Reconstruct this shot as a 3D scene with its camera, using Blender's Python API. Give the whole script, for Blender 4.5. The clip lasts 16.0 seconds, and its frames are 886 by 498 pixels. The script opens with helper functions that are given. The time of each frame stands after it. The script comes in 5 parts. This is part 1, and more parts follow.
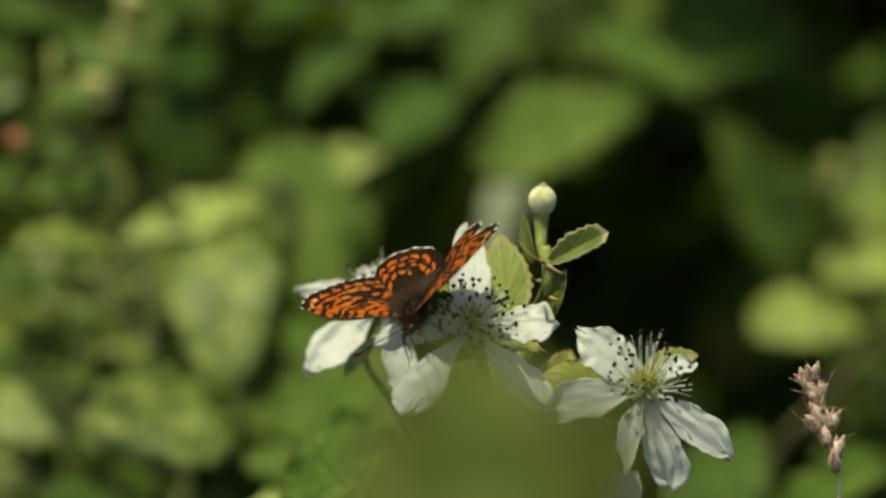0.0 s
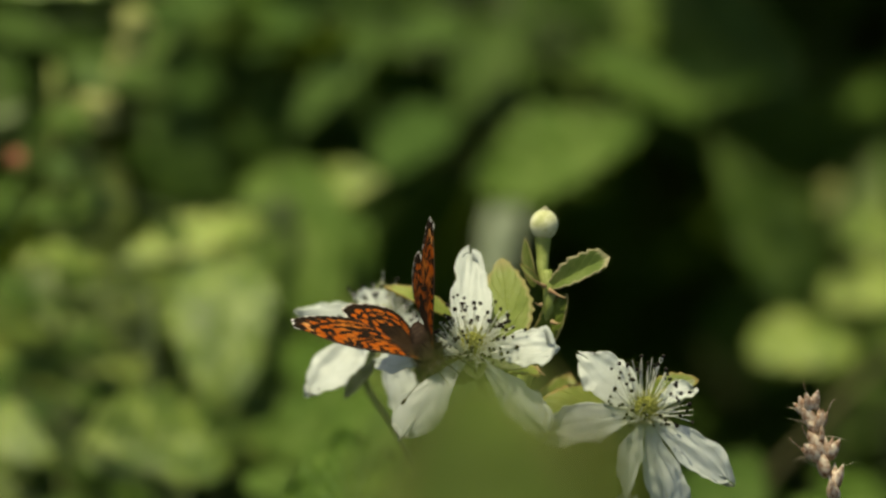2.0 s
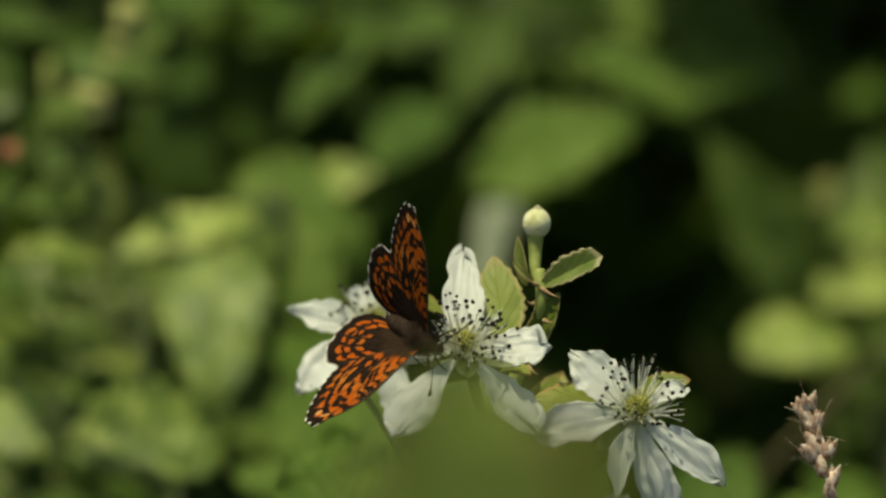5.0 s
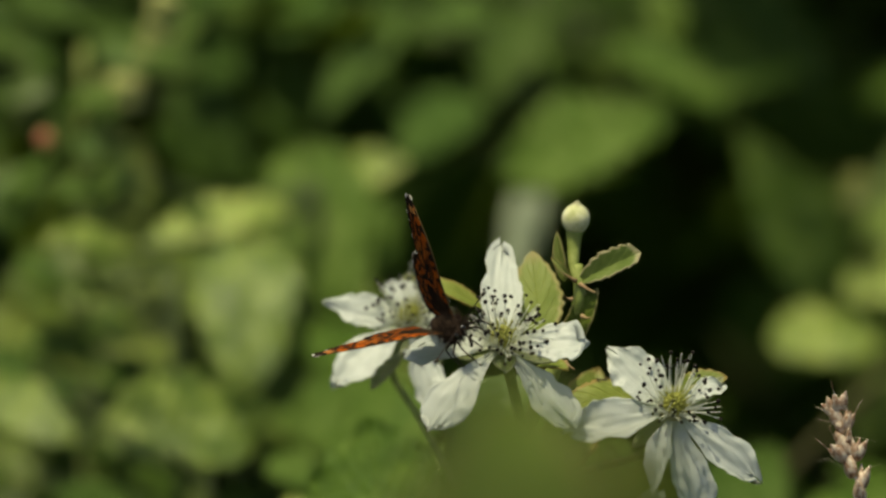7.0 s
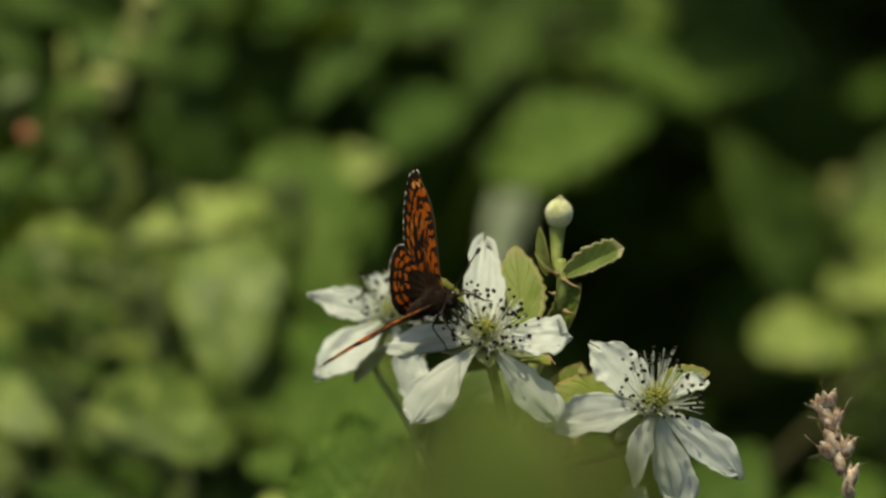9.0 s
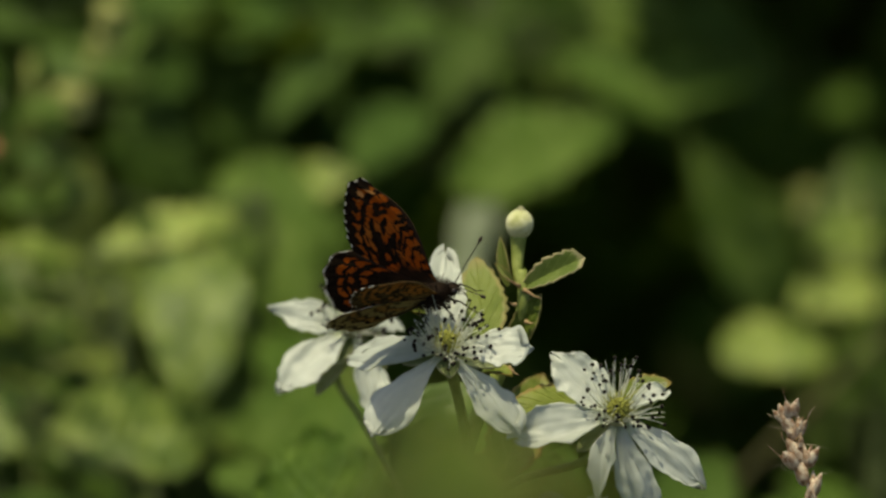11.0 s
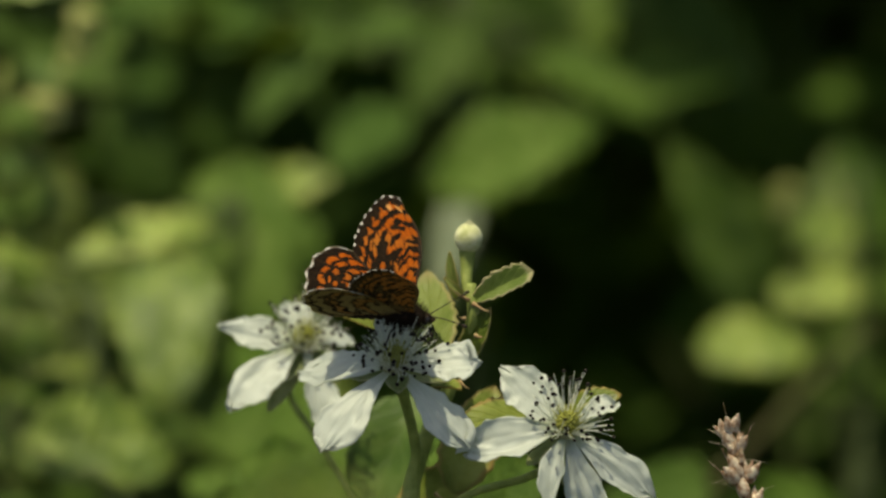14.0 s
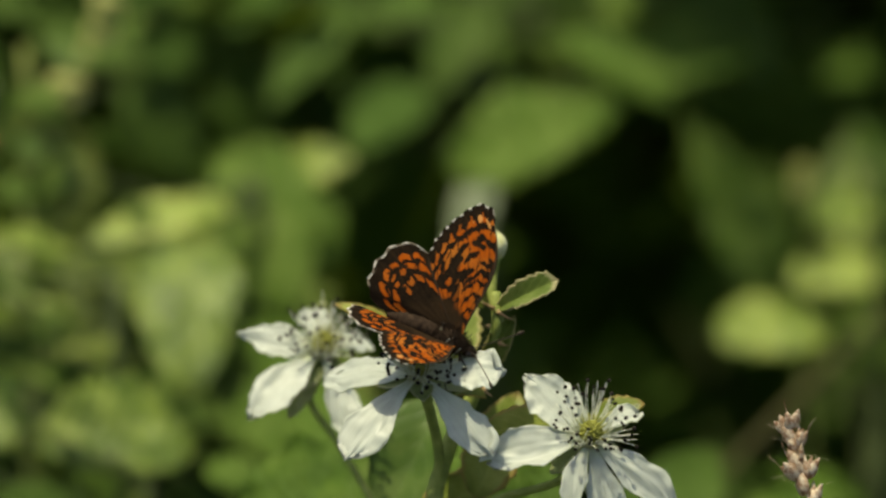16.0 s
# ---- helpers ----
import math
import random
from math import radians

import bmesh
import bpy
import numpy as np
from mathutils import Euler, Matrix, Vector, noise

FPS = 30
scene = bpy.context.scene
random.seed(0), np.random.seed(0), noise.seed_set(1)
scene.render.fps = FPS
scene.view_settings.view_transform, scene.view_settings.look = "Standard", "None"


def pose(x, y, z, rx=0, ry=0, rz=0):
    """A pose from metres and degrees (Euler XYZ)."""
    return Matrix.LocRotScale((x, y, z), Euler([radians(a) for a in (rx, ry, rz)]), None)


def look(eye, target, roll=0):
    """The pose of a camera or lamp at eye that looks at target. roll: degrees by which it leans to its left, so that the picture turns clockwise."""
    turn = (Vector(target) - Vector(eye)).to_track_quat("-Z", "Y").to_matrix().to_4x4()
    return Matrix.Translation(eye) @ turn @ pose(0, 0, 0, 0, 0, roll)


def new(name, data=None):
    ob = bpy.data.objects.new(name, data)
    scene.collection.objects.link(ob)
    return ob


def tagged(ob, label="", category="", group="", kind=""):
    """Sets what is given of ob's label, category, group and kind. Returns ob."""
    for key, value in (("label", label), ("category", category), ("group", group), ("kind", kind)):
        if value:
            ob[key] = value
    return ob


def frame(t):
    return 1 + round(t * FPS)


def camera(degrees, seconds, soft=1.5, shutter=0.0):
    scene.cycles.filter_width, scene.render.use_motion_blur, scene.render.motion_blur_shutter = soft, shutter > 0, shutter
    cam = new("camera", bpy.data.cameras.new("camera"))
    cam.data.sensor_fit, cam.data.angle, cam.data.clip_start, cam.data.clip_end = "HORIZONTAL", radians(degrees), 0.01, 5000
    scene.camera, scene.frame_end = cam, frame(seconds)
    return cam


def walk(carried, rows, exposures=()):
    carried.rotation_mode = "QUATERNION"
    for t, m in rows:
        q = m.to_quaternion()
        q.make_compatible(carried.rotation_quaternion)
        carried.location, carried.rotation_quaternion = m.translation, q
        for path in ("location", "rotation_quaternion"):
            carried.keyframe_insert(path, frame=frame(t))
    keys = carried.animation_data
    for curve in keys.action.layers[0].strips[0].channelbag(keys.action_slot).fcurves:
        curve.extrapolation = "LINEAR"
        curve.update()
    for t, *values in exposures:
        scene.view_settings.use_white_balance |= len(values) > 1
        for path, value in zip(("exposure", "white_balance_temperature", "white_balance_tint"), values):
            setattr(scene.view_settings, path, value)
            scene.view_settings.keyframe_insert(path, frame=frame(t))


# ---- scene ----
# ---------------------------------------------------------------- camera
cam = camera(8.0, 16.0, soft=2.6)
cam.data.dof.use_dof = True
cam.data.dof.focus_distance = 1.0
cam.data.dof.aperture_fstop = 13.5


def held(x, z, yaw, pitch, roll):
    """The camera in the hand: millimetres across and up, degrees."""
    return pose(x * 0.001, -0.966, z * 0.001, 90 + pitch, 0, yaw) @ pose(0, 0, 0, 0, 0, roll)


walk(cam, [
    (0.0, held(5.54, 1054.75, 0.022, -14.917, -1.53)),
    (0.2, held(5.66, 1054.11, -0.044, -14.813, -1.51)),
    (0.4, held(5.79, 1053.47, -0.045, -14.744, -1.49)),
    (0.5, held(5.85, 1053.15, -0.060, -14.756, -1.49)),
    (0.6, held(5.44, 1052.90, -0.077, -14.747, -1.44)),
    (0.8, held(4.60, 1052.40, -0.087, -14.695, -1.35)),
    (1.0, held(3.77, 1051.90, -0.058, -14.694, -1.26)),
    (1.2, held(3.44, 1052.42, -0.072, -14.740, -1.17)),
    (1.4, held(3.10, 1052.93, -0.101, -14.765, -1.08)),
    (1.5, held(2.93, 1053.19, -0.085, -14.764, -1.04)),
    (1.6, held(3.21, 1053.61, -0.084, -14.739, -1.04)),
    (1.8, held(3.77, 1054.44, -0.022, -14.707, -1.04)),
    (2.0, held(4.33, 1055.27, -0.040, -14.736, -1.04)),
    (2.2, held(4.33, 1055.37, -0.042, -14.748, -1.04)),
    (2.4, held(4.33, 1055.46, -0.019, -14.763, -1.03)),
    (2.5, held(4.33, 1055.50, -0.005, -14.767, -1.03)),
    (2.6, held(4.52, 1055.66, 0.024, -14.767, -1.03)),
    (2.8, held(4.90, 1055.98, 0.087, -14.772, -1.01)),
    (3.0, held(5.29, 1056.29, -0.002, -14.786, -1.00)),
    (3.2, held(6.27, 1056.30, -0.054, -14.786, -1.08)),
    (3.4, held(7.26, 1056.30, -0.041, -14.836, -1.17)),
    (3.5, held(7.76, 1056.31, -0.011, -14.852, -1.21)),
    (3.6, held(7.70, 1056.21, 0.011, -14.834, -1.17)),
    (3.8, held(7.59, 1056.03, 0.031, -14.786, -1.09)),
    (4.0, held(7.48, 1055.85, 0.040, -14.811, -1.01)),
    (4.2, held(6.97, 1056.12, 0.006, -14.825, -0.94)),
    (6.3, held(1.70, 1058.98, -0.008, -14.960, -0.24)),
    (6.5, held(1.20, 1059.25, 0.013, -14.982, -0.17)),
    (6.7, held(0.79, 1059.12, 0.038, -15.008, -0.10)),
    (6.9, held(0.39, 1058.98, 0.023, -14.991, -0.03)),
    (7.0, held(0.19, 1058.92, 0.011, -15.005, 0.00)),
    (7.1, held(0.07, 1059.01, 0.011, -15.009, 0.03)),
    (7.3, held(-0.16, 1059.19, 0.016, -15.003, 0.09)),
    (7.5, held(-0.39, 1059.37, -0.087, -15.032, 0.15)),
    (7.7, held(-0.88, 1058.69, -0.166, -15.067, 0.21)),
    (7.9, held(-1.37, 1058.01, -0.165, -15.086, 0.26)),
    (8.0, held(-1.61, 1057.67, -0.166, -15.097, 0.29)),
    (8.1, held(-1.61, 1057.40, -0.164, -15.086, 0.31)),
    (8.3, held(-1.60, 1056.85, -0.181, -15.058, 0.35)),
    (8.5, held(-1.58, 1056.30, -0.213, -15.039, 0.39)),
    (8.6, held(-1.36, 1056.33, -0.209, -15.017, 0.38)),
    (8.9, held(-0.71, 1056.42, -0.199, -14.940, 0.37)),
    (9.0, held(-0.49, 1056.45, -0.188, -14.923, 0.37)),
    (9.2, held(-0.11, 1056.34, -0.218, -14.865, 0.33)),
    (11.3, held(3.87, 1055.20, -0.316, -14.720, -0.02)),
    (11.5, held(4.25, 1055.09, -0.300, -14.692, -0.05)),
    (11.6, held(4.23, 1055.63, -0.291, -14.716, -0.02)),
    (11.9, held(4.17, 1057.23, -0.311, -14.674, 0.09)),
    (12.0, held(4.15, 1057.77, -0.348, -14.672, 0.13)),
    (12.2, held(4.57, 1057.99, -0.364, -14.624, 0.11)),
    (12.5, held(5.20, 1058.33, -0.332, -14.616, 0.09)),
    (12.6, held(5.96, 1058.02, -0.321, -14.616, 0.09)),
    (12.9, held(8.23, 1057.07, -0.238, -14.570, 0.07)),
    (13.0, held(8.99, 1056.76, -0.185, -14.585, 0.06)),
    (13.5, held(9.52, 1058.80, -0.170, -14.857, 0.04)),
    (13.6, held(10.90, 1059.67, -0.169, -14.900, -0.10)),
    (13.7, held(13.11, 1060.54, -0.120, -14.973, -0.24)),
    (13.8, held(15.32, 1061.41, -0.054, -14.984, -0.38)),
    (13.9, held(17.53, 1062.28, 0.062, -15.014, -0.53)),
    (14.0, held(19.75, 1063.15, 0.154, -15.059, -0.67)),
    (14.1, held(20.42, 1063.12, 0.254, -15.117, -0.69)),
    (14.2, held(21.10, 1063.09, 0.262, -15.172, -0.70)),
    (14.3, held(21.78, 1063.07, 0.403, -15.240, -0.72)),
    (14.4, held(22.45, 1063.04, 0.559, -15.297, -0.73)),
    (14.5, held(23.13, 1063.01, 0.645, -15.315, -0.75)),
    (14.6, held(22.44, 1063.89, 0.593, -15.295, -0.68)),
    (14.7, held(21.74, 1064.78, 0.512, -15.239, -0.61)),
    (14.8, held(21.04, 1065.66, 0.442, -15.114, -0.54)),
    (14.9, held(20.35, 1066.54, 0.439, -15.108, -0.47)),
    (15.0, held(19.65, 1067.42, 0.430, -15.084, -0.40)),
    (15.2, held(18.64, 1068.96, 0.426, -15.175, -0.35)),
    (15.4, held(17.63, 1070.50, 0.310, -15.363, -0.31)),
    (15.5, held(17.12, 1071.28, 0.293, -15.452, -0.29)),
    (15.6, held(16.93, 1072.80, 0.279, -15.544, -0.27)),
    (16.0, held(16.15, 1078.89, 0.178, -15.843, -0.22)),
], exposures=((0.0, 0.17, 7600, 1), (4.0, 0.07, 7600, 1), (7.0, 0.0, 7600, 1), (12.0, -0.12, 7600, 1), (14.0, -0.01, 7600, 1), (16.0, 0.2, 7600, 1)))

# ---------------------------------------------------------------- light
SUN_TO = Vector((-0.19, -0.06, 0.98)).normalized()
world = bpy.data.worlds.new("sky")
scene.world = world
world.use_nodes = True
sky = world.node_tree.nodes.new("ShaderNodeTexSky")
sky.sky_type = "NISHITA"
sky.sun_disc = False
sky.sun_elevation = math.asin(SUN_TO.z)
sky.sun_rotation = math.atan2(SUN_TO.x, SUN_TO.y)
sky.air_density, sky.dust_density, sky.ozone_density = 0.7, 2.5, 0.6
backing = world.node_tree.nodes["Background"]
backing.inputs["Strength"].default_value = 0.15
world.node_tree.links.new(sky.outputs["Color"], backing.inputs["Color"])
sun_data = bpy.data.lights.new("sun", "SUN")
sun_data.energy, sun_data.angle, sun_data.color = 4.3, radians(0.6), (1.0, 0.94, 0.74)
sun = new("sun", sun_data)
sun.matrix_world = look((-0.6, -0.4, 2.4), Vector((-0.6, -0.4, 2.4)) - SUN_TO)

# ---------------------------------------------------------------- helpers
S15, C15 = math.sin(radians(15)), math.cos(radians(15))


def spot(u, v, w):
    """A place by millimetres from the middle blossom: across, up and away."""
    return Vector((u, v * S15 + w * C15, 800 + v * C15 - w * S15)) * 0.001


def way(u, v, w):
    return Vector((u, v * S15 + w * C15, v * C15 - w * S15)).normalized()


def frame_of(base, tip, face):
    """Matrix with Y from base to tip and Z as near face as can be."""
    y = (tip - base).normalized()
    z = (face - y * face.dot(y)).normalized()
    x = y.cross(z)
    return Matrix(((x.x, y.x, z.x, base.x), (x.y, y.y, z.y, base.y), (x.z, y.z, z.z, base.z), (0, 0, 0, 1)))


def part(name, bm, material, parent, label=""):
    """One mesh object under a thing or a part, or at top level when parent is None."""
    me = bpy.data.meshes.new(name)
    bm.normal_update()
    bm.to_mesh(me)
    bm.free()
    me.materials.append(material)
    me.shade_smooth()
    ob = new(name, me)
    ob.parent = parent
    return tagged(ob, label)


def shared(name, mesh, parent, matrix, label=""):
    ob = new(name, mesh)
    ob.parent = parent
    ob.matrix_basis = matrix
    return tagged(ob, label)


def thing(name, place, label, category, group=""):
    """An empty at the base of a thing."""
    ob = new(name)
    ob.empty_display_size = 0.01
    ob.matrix_world = place if isinstance(place, Matrix) else Matrix.Translation(place)
    return tagged(ob, label, category, group)


def tube(bm, points, radii, sides=8, closed=True):
    """A round tapering tube along points."""
    rings = []
    up = Vector((0.31, 0.22, 0.93))
    for i, p in enumerate(points):
        d = (points[min(i + 1, len(points) - 1)] - points[max(i - 1, 0)]).normalized()
        a = d.cross(up)
        if a.length < 1e-3:
            a = d.cross(Vector((1, 0, 0)))
        a.normalize()
        b = d.cross(a)
        rings.append([bm.verts.new(p + (a * math.cos(k * math.tau / sides) + b * math.sin(k * math.tau / sides)) * radii[i]) for k in range(sides)])
    for r, s in zip(rings, rings[1:]):
        for k in range(sides):
            bm.faces.new((r[k], r[(k + 1) % sides], s[(k + 1) % sides], s[k]))
    if closed:
        bm.faces.new(list(reversed(rings[0])))
        bm.faces.new(rings[-1])
    return rings


def curve_points(points, n):
    """n+1 places on a smooth curve through the given ones."""
    pts = [points[0] * 2 - points[1], *points, points[-1] * 2 - points[-2]]
    out = []
    for i in range(n + 1):
        f = i / n * (len(points) - 1)
        k = min(int(f), len(points) - 2)
        f -= k
        a, b, c, d = pts[k:k + 4]
        out.append(0.5 * ((2 * b) + (c - a) * f + (2 * a - 5 * b + 4 * c - d) * f * f + (3 * b - a - 3 * c + d) * f ** 3))
    return out


def stem(name, points, r0, r1, material, parent, label="", n=24, sides=9, rough=0.06):
    bm = bmesh.new()
    pts = curve_points(points, n)
    radii = [(r0 + (r1 - r0) * i / n) * (1 + rough * noise.noise(pts[i] * 400)) for i in range(n + 1)]
    tube(bm, pts, radii, sides)
    return part(name, bm, material, parent, label)


def ball(bm, centre, radii, matrix=None, u=14, v=9, bump=0.0, freq=900):
    m = matrix or Matrix()
    made = bmesh.ops.create_uvsphere(bm, u_segments=u, v_segments=v, radius=1.0)["verts"]
    for p in made:
        k = 1 + bump * noise.noise(Vector((p.co.x * radii[0], p.co.y * radii[1], p.co.z * radii[2])) * freq)
        p.co = centre + m.to_3x3() @ Vector((p.co.x * radii[0] * k, p.co.y * radii[1] * k, p.co.z * radii[2] * k))
    return made


# ---------------------------------------------------------------- materials
def tree_of(name):
    m = bpy.data.materials.new(name)
    m.use_nodes = True
    nt = m.node_tree
    return m, nt, nt.nodes["Principled BSDF"], nt.nodes["Material Output"]


def node(nt, kind, **values):
    n = nt.nodes.new(kind)
    for key, value in values.items():
        n.inputs[key.replace("_", " ")].default_value = value
    return n


def ramp(nt, source, stops):
    r = nt.nodes.new("ShaderNodeValToRGB")
    r.color_ramp.elements[0].position, r.color_ramp.elements[0].color = stops[0][0], (*stops[0][1], 1)
    r.color_ramp.elements[1].position, r.color_ramp.elements[1].color = stops[-1][0], (*stops[-1][1], 1)
    for at, colour in stops[1:-1]:
        r.color_ramp.elements.new(at).color = (*colour, 1)
    nt.links.new(source, r.inputs["Fac"])
    return r


def noise_tex(nt, scale, detail=4.0, coord="Object"):
    tc = nt.nodes.new("ShaderNodeTexCoord")
    n = node(nt, "ShaderNodeTexNoise", Scale=scale, Detail=detail)
    nt.links.new(tc.outputs[coord], n.inputs["Vector"])
    return n


def math_node(nt, op, a, b=None):
    m = nt.nodes.new("ShaderNodeMath")
    m.operation = op
    for i, s in enumerate((a, b)):
        if s is None:
            continue
        if isinstance(s, (int, float)):
            m.inputs[i].default_value = s
        else:
            nt.links.new(s, m.inputs[i])
    return m.outputs[0]


def mix_colour(nt, fac, a, b, blend="MIX"):
    m = nt.nodes.new("ShaderNodeMixRGB")
    m.blend_type = blend
    for k, s in (("Fac", fac), ("Color1", a), ("Color2", b)):
        if isinstance(s, (int, float)):
            m.inputs[k].default_value = s
        elif isinstance(s, tuple):
            m.inputs[k].default_value = (*s, 1)
        else:
            nt.links.new(s, m.inputs[k])
    return m.outputs["Color"]


def bump_of(nt, height, strength, distance, bsdf):
    b = node(nt, "ShaderNodeBump", Strength=strength, Distance=distance)
    nt.links.new(height, b.inputs["Height"])
    nt.links.new(b.outputs["Normal"], bsdf.inputs["Normal"])
    return b


def see_through(nt, bsdf, out, colour, share):
    """Adds light that passes through a thin blade."""
    t = nt.nodes.new("ShaderNodeBsdfTranslucent")
    nt.links.new(colour, t.inputs["Color"])
    mix = node(nt, "ShaderNodeMixShader", Fac=share)
    nt.links.new(bsdf.outputs[0], mix.inputs[1])
    nt.links.new(t.outputs[0], mix.inputs[2])
    nt.links.new(mix.outputs[0], out.inputs["Surface"])


def leaf_material(name, dark, mid, light, edge=None, gloss=0.42, share=0.3, veins=7.0, relief=0.5, spec=0.22):
    m, nt, bsdf, out = tree_of(name)
    uv = nt.nodes.new("ShaderNodeUVMap")
    sep = nt.nodes.new("ShaderNodeSeparateXYZ")
    nt.links.new(uv.outputs[0], sep.inputs[0])
    across = math_node(nt, "ABSOLUTE", math_node(nt, "SUBTRACT", sep.outputs[0], 0.5))
    side = math_node(nt, "FRACT", math_node(nt, "MULTIPLY", math_node(nt, "SUBTRACT", sep.outputs[1], math_node(nt, "MULTIPLY", across, 0.75)), veins))
    line = math_node(nt, "ABSOLUTE", math_node(nt, "SUBTRACT", side, 0.5))
    vein = math_node(nt, "MULTIPLY", math_node(nt, "SUBTRACT", line, 0.38), 8.0)
    vein = math_node(nt, "MINIMUM", math_node(nt, "MAXIMUM", vein, 0.0), 1.0)
    rib = math_node(nt, "MAXIMUM", math_node(nt, "SUBTRACT", 1.0, math_node(nt, "MULTIPLY", across, 28.0)), 0.0)
    vein = math_node(nt, "MAXIMUM", vein, rib)
    big = noise_tex(nt, 150, 3)
    fine = noise_tex(nt, 900, 4)
    info = nt.nodes.new("ShaderNodeObjectInfo")
    tone = math_node(nt, "ADD", math_node(nt, "MULTIPLY", big.outputs["Fac"], 0.75), math_node(nt, "MULTIPLY", fine.outputs["Fac"], 0.2))
    tone = math_node(nt, "ADD", tone, math_node(nt, "MULTIPLY", math_node(nt, "SUBTRACT", info.outputs["Random"], 0.5), 0.2))
    base = ramp(nt, tone, [(0.33, dark), (0.48, mid), (0.64, light)]).outputs["Color"]
    colour = mix_colour(nt, math_node(nt, "MULTIPLY", vein, 0.28), base, light)
    if edge:
        rim = math_node(nt, "MULTIPLY", math_node(nt, "SUBTRACT", math_node(nt, "ADD", across, math_node(nt, "MULTIPLY", big.outputs["Fac"], 0.16)), 0.46), 9.0)
        end = math_node(nt, "MULTIPLY", math_node(nt, "SUBTRACT", math_node(nt, "ADD", sep.outputs[1], math_node(nt, "MULTIPLY", big.outputs["Fac"], 0.2)), 0.98), 8.0)
        rim = math_node(nt, "MINIMUM", math_node(nt, "MAXIMUM", math_node(nt, "MAXIMUM", rim, end), 0.0), 0.85)
        colour = mix_colour(nt, rim, colour, edge)
    nt.links.new(colour, bsdf.inputs["Base Color"])
    bsdf.inputs["Roughness"].default_value = gloss
    bsdf.inputs["Specular IOR Level"].default_value = spec
    height = math_node(nt, "ADD", math_node(nt, "MULTIPLY", vein, -1.0), math_node(nt, "MULTIPLY", fine.outputs["Fac"], 0.5))
    bump_of(nt, height, relief, 0.0004, bsdf)
    see_through(nt, bsdf, out, mix_colour(nt, 0.5, colour, (0.25, 0.36, 0.03)), share)
    return m


def plain(name, stops, rough, scale, relief=0.3, depth=0.0002, share=0.0, metal=0.0, sheen=0.0, spec=0.3):
    """A surface with tones at two scales and a fine relief."""
    m, nt, bsdf, out = tree_of(name)
    big, fine = noise_tex(nt, scale, 3), noise_tex(nt, scale * 9, 5)
    tone = math_node(nt, "ADD", math_node(nt, "MULTIPLY", big.outputs["Fac"], 0.65), math_node(nt, "MULTIPLY", fine.outputs["Fac"], 0.35))
    colour = ramp(nt, tone, stops).outputs["Color"]
    nt.links.new(colour, bsdf.inputs["Base Color"])
    bsdf.inputs["Roughness"].default_value = rough
    bsdf.inputs["Metallic"].default_value = metal
    bsdf.inputs["Sheen Weight"].default_value = sheen
    bsdf.inputs["Specular IOR Level"].default_value = spec
    if relief:
        bump_of(nt, fine.outputs["Fac"], relief, depth, bsdf)
    if share:
        see_through(nt, bsdf, out, colour, share)
    return m


def petal_material():
    m, nt, bsdf, out = tree_of("white_petal")
    uv = nt.nodes.new("ShaderNodeUVMap")
    mapping = nt.nodes.new("ShaderNodeMapping")
    mapping.inputs["Scale"].default_value = (34.0, 2.2, 1.0)
    nt.links.new(uv.outputs[0], mapping.inputs[0])
    streak = node(nt, "ShaderNodeTexNoise", Scale=1.0, Detail=4.0, Distortion=0.6)
    nt.links.new(mapping.outputs[0], streak.inputs["Vector"])
    big = noise_tex(nt, 620, 5)
    tone = math_node(nt, "ADD", math_node(nt, "MULTIPLY", streak.outputs["Fac"], 0.6), math_node(nt, "MULTIPLY", big.outputs["Fac"], 0.4))
    sep = nt.nodes.new("ShaderNodeSeparateXYZ")
    nt.links.new(uv.outputs[0], sep.inputs[0])
    white = ramp(nt, tone, [(0.3, (0.58, 0.62, 0.575)), (0.5, (0.66, 0.70, 0.655)), (0.68, (0.73, 0.77, 0.73))]).outputs["Color"]
    claw = math_node(nt, "MAXIMUM", math_node(nt, "SUBTRACT", 0.7, math_node(nt, "MULTIPLY", sep.outputs[1], 4.0)), 0.0)
    colour = mix_colour(nt, claw, white, (0.62, 0.68, 0.42))
    nt.links.new(colour, bsdf.inputs["Base Color"])
    bsdf.inputs["Roughness"].default_value = 0.45
    bump_of(nt, tone, 0.14, 0.0003, bsdf)
    see_through(nt, bsdf, out, colour, 0.5)
    return m


def wing_material():
    m, nt, bsdf, out = tree_of("wing_scales")
    a = nt.nodes.new("ShaderNodeVertexColor")
    a.layer_name = "scales"
    fine = noise_tex(nt, 6000, 2)
    colour = mix_colour(nt, 0.35, a.outputs["Color"], ramp(nt, fine.outputs["Fac"], [(0.3, (0.55, 0.5, 0.45)), (0.7, (1.0, 1.0, 1.0))]).outputs["Color"], "MULTIPLY")
    nt.links.new(colour, bsdf.inputs["Base Color"])
    bsdf.inputs["Roughness"].default_value = 0.85
    bsdf.inputs["Specular IOR Level"].default_value = 0.02
    bump_of(nt, fine.outputs["Fac"], 0.12, 0.00004, bsdf)
    see_through(nt, bsdf, out, colour, 0.12)
    return m


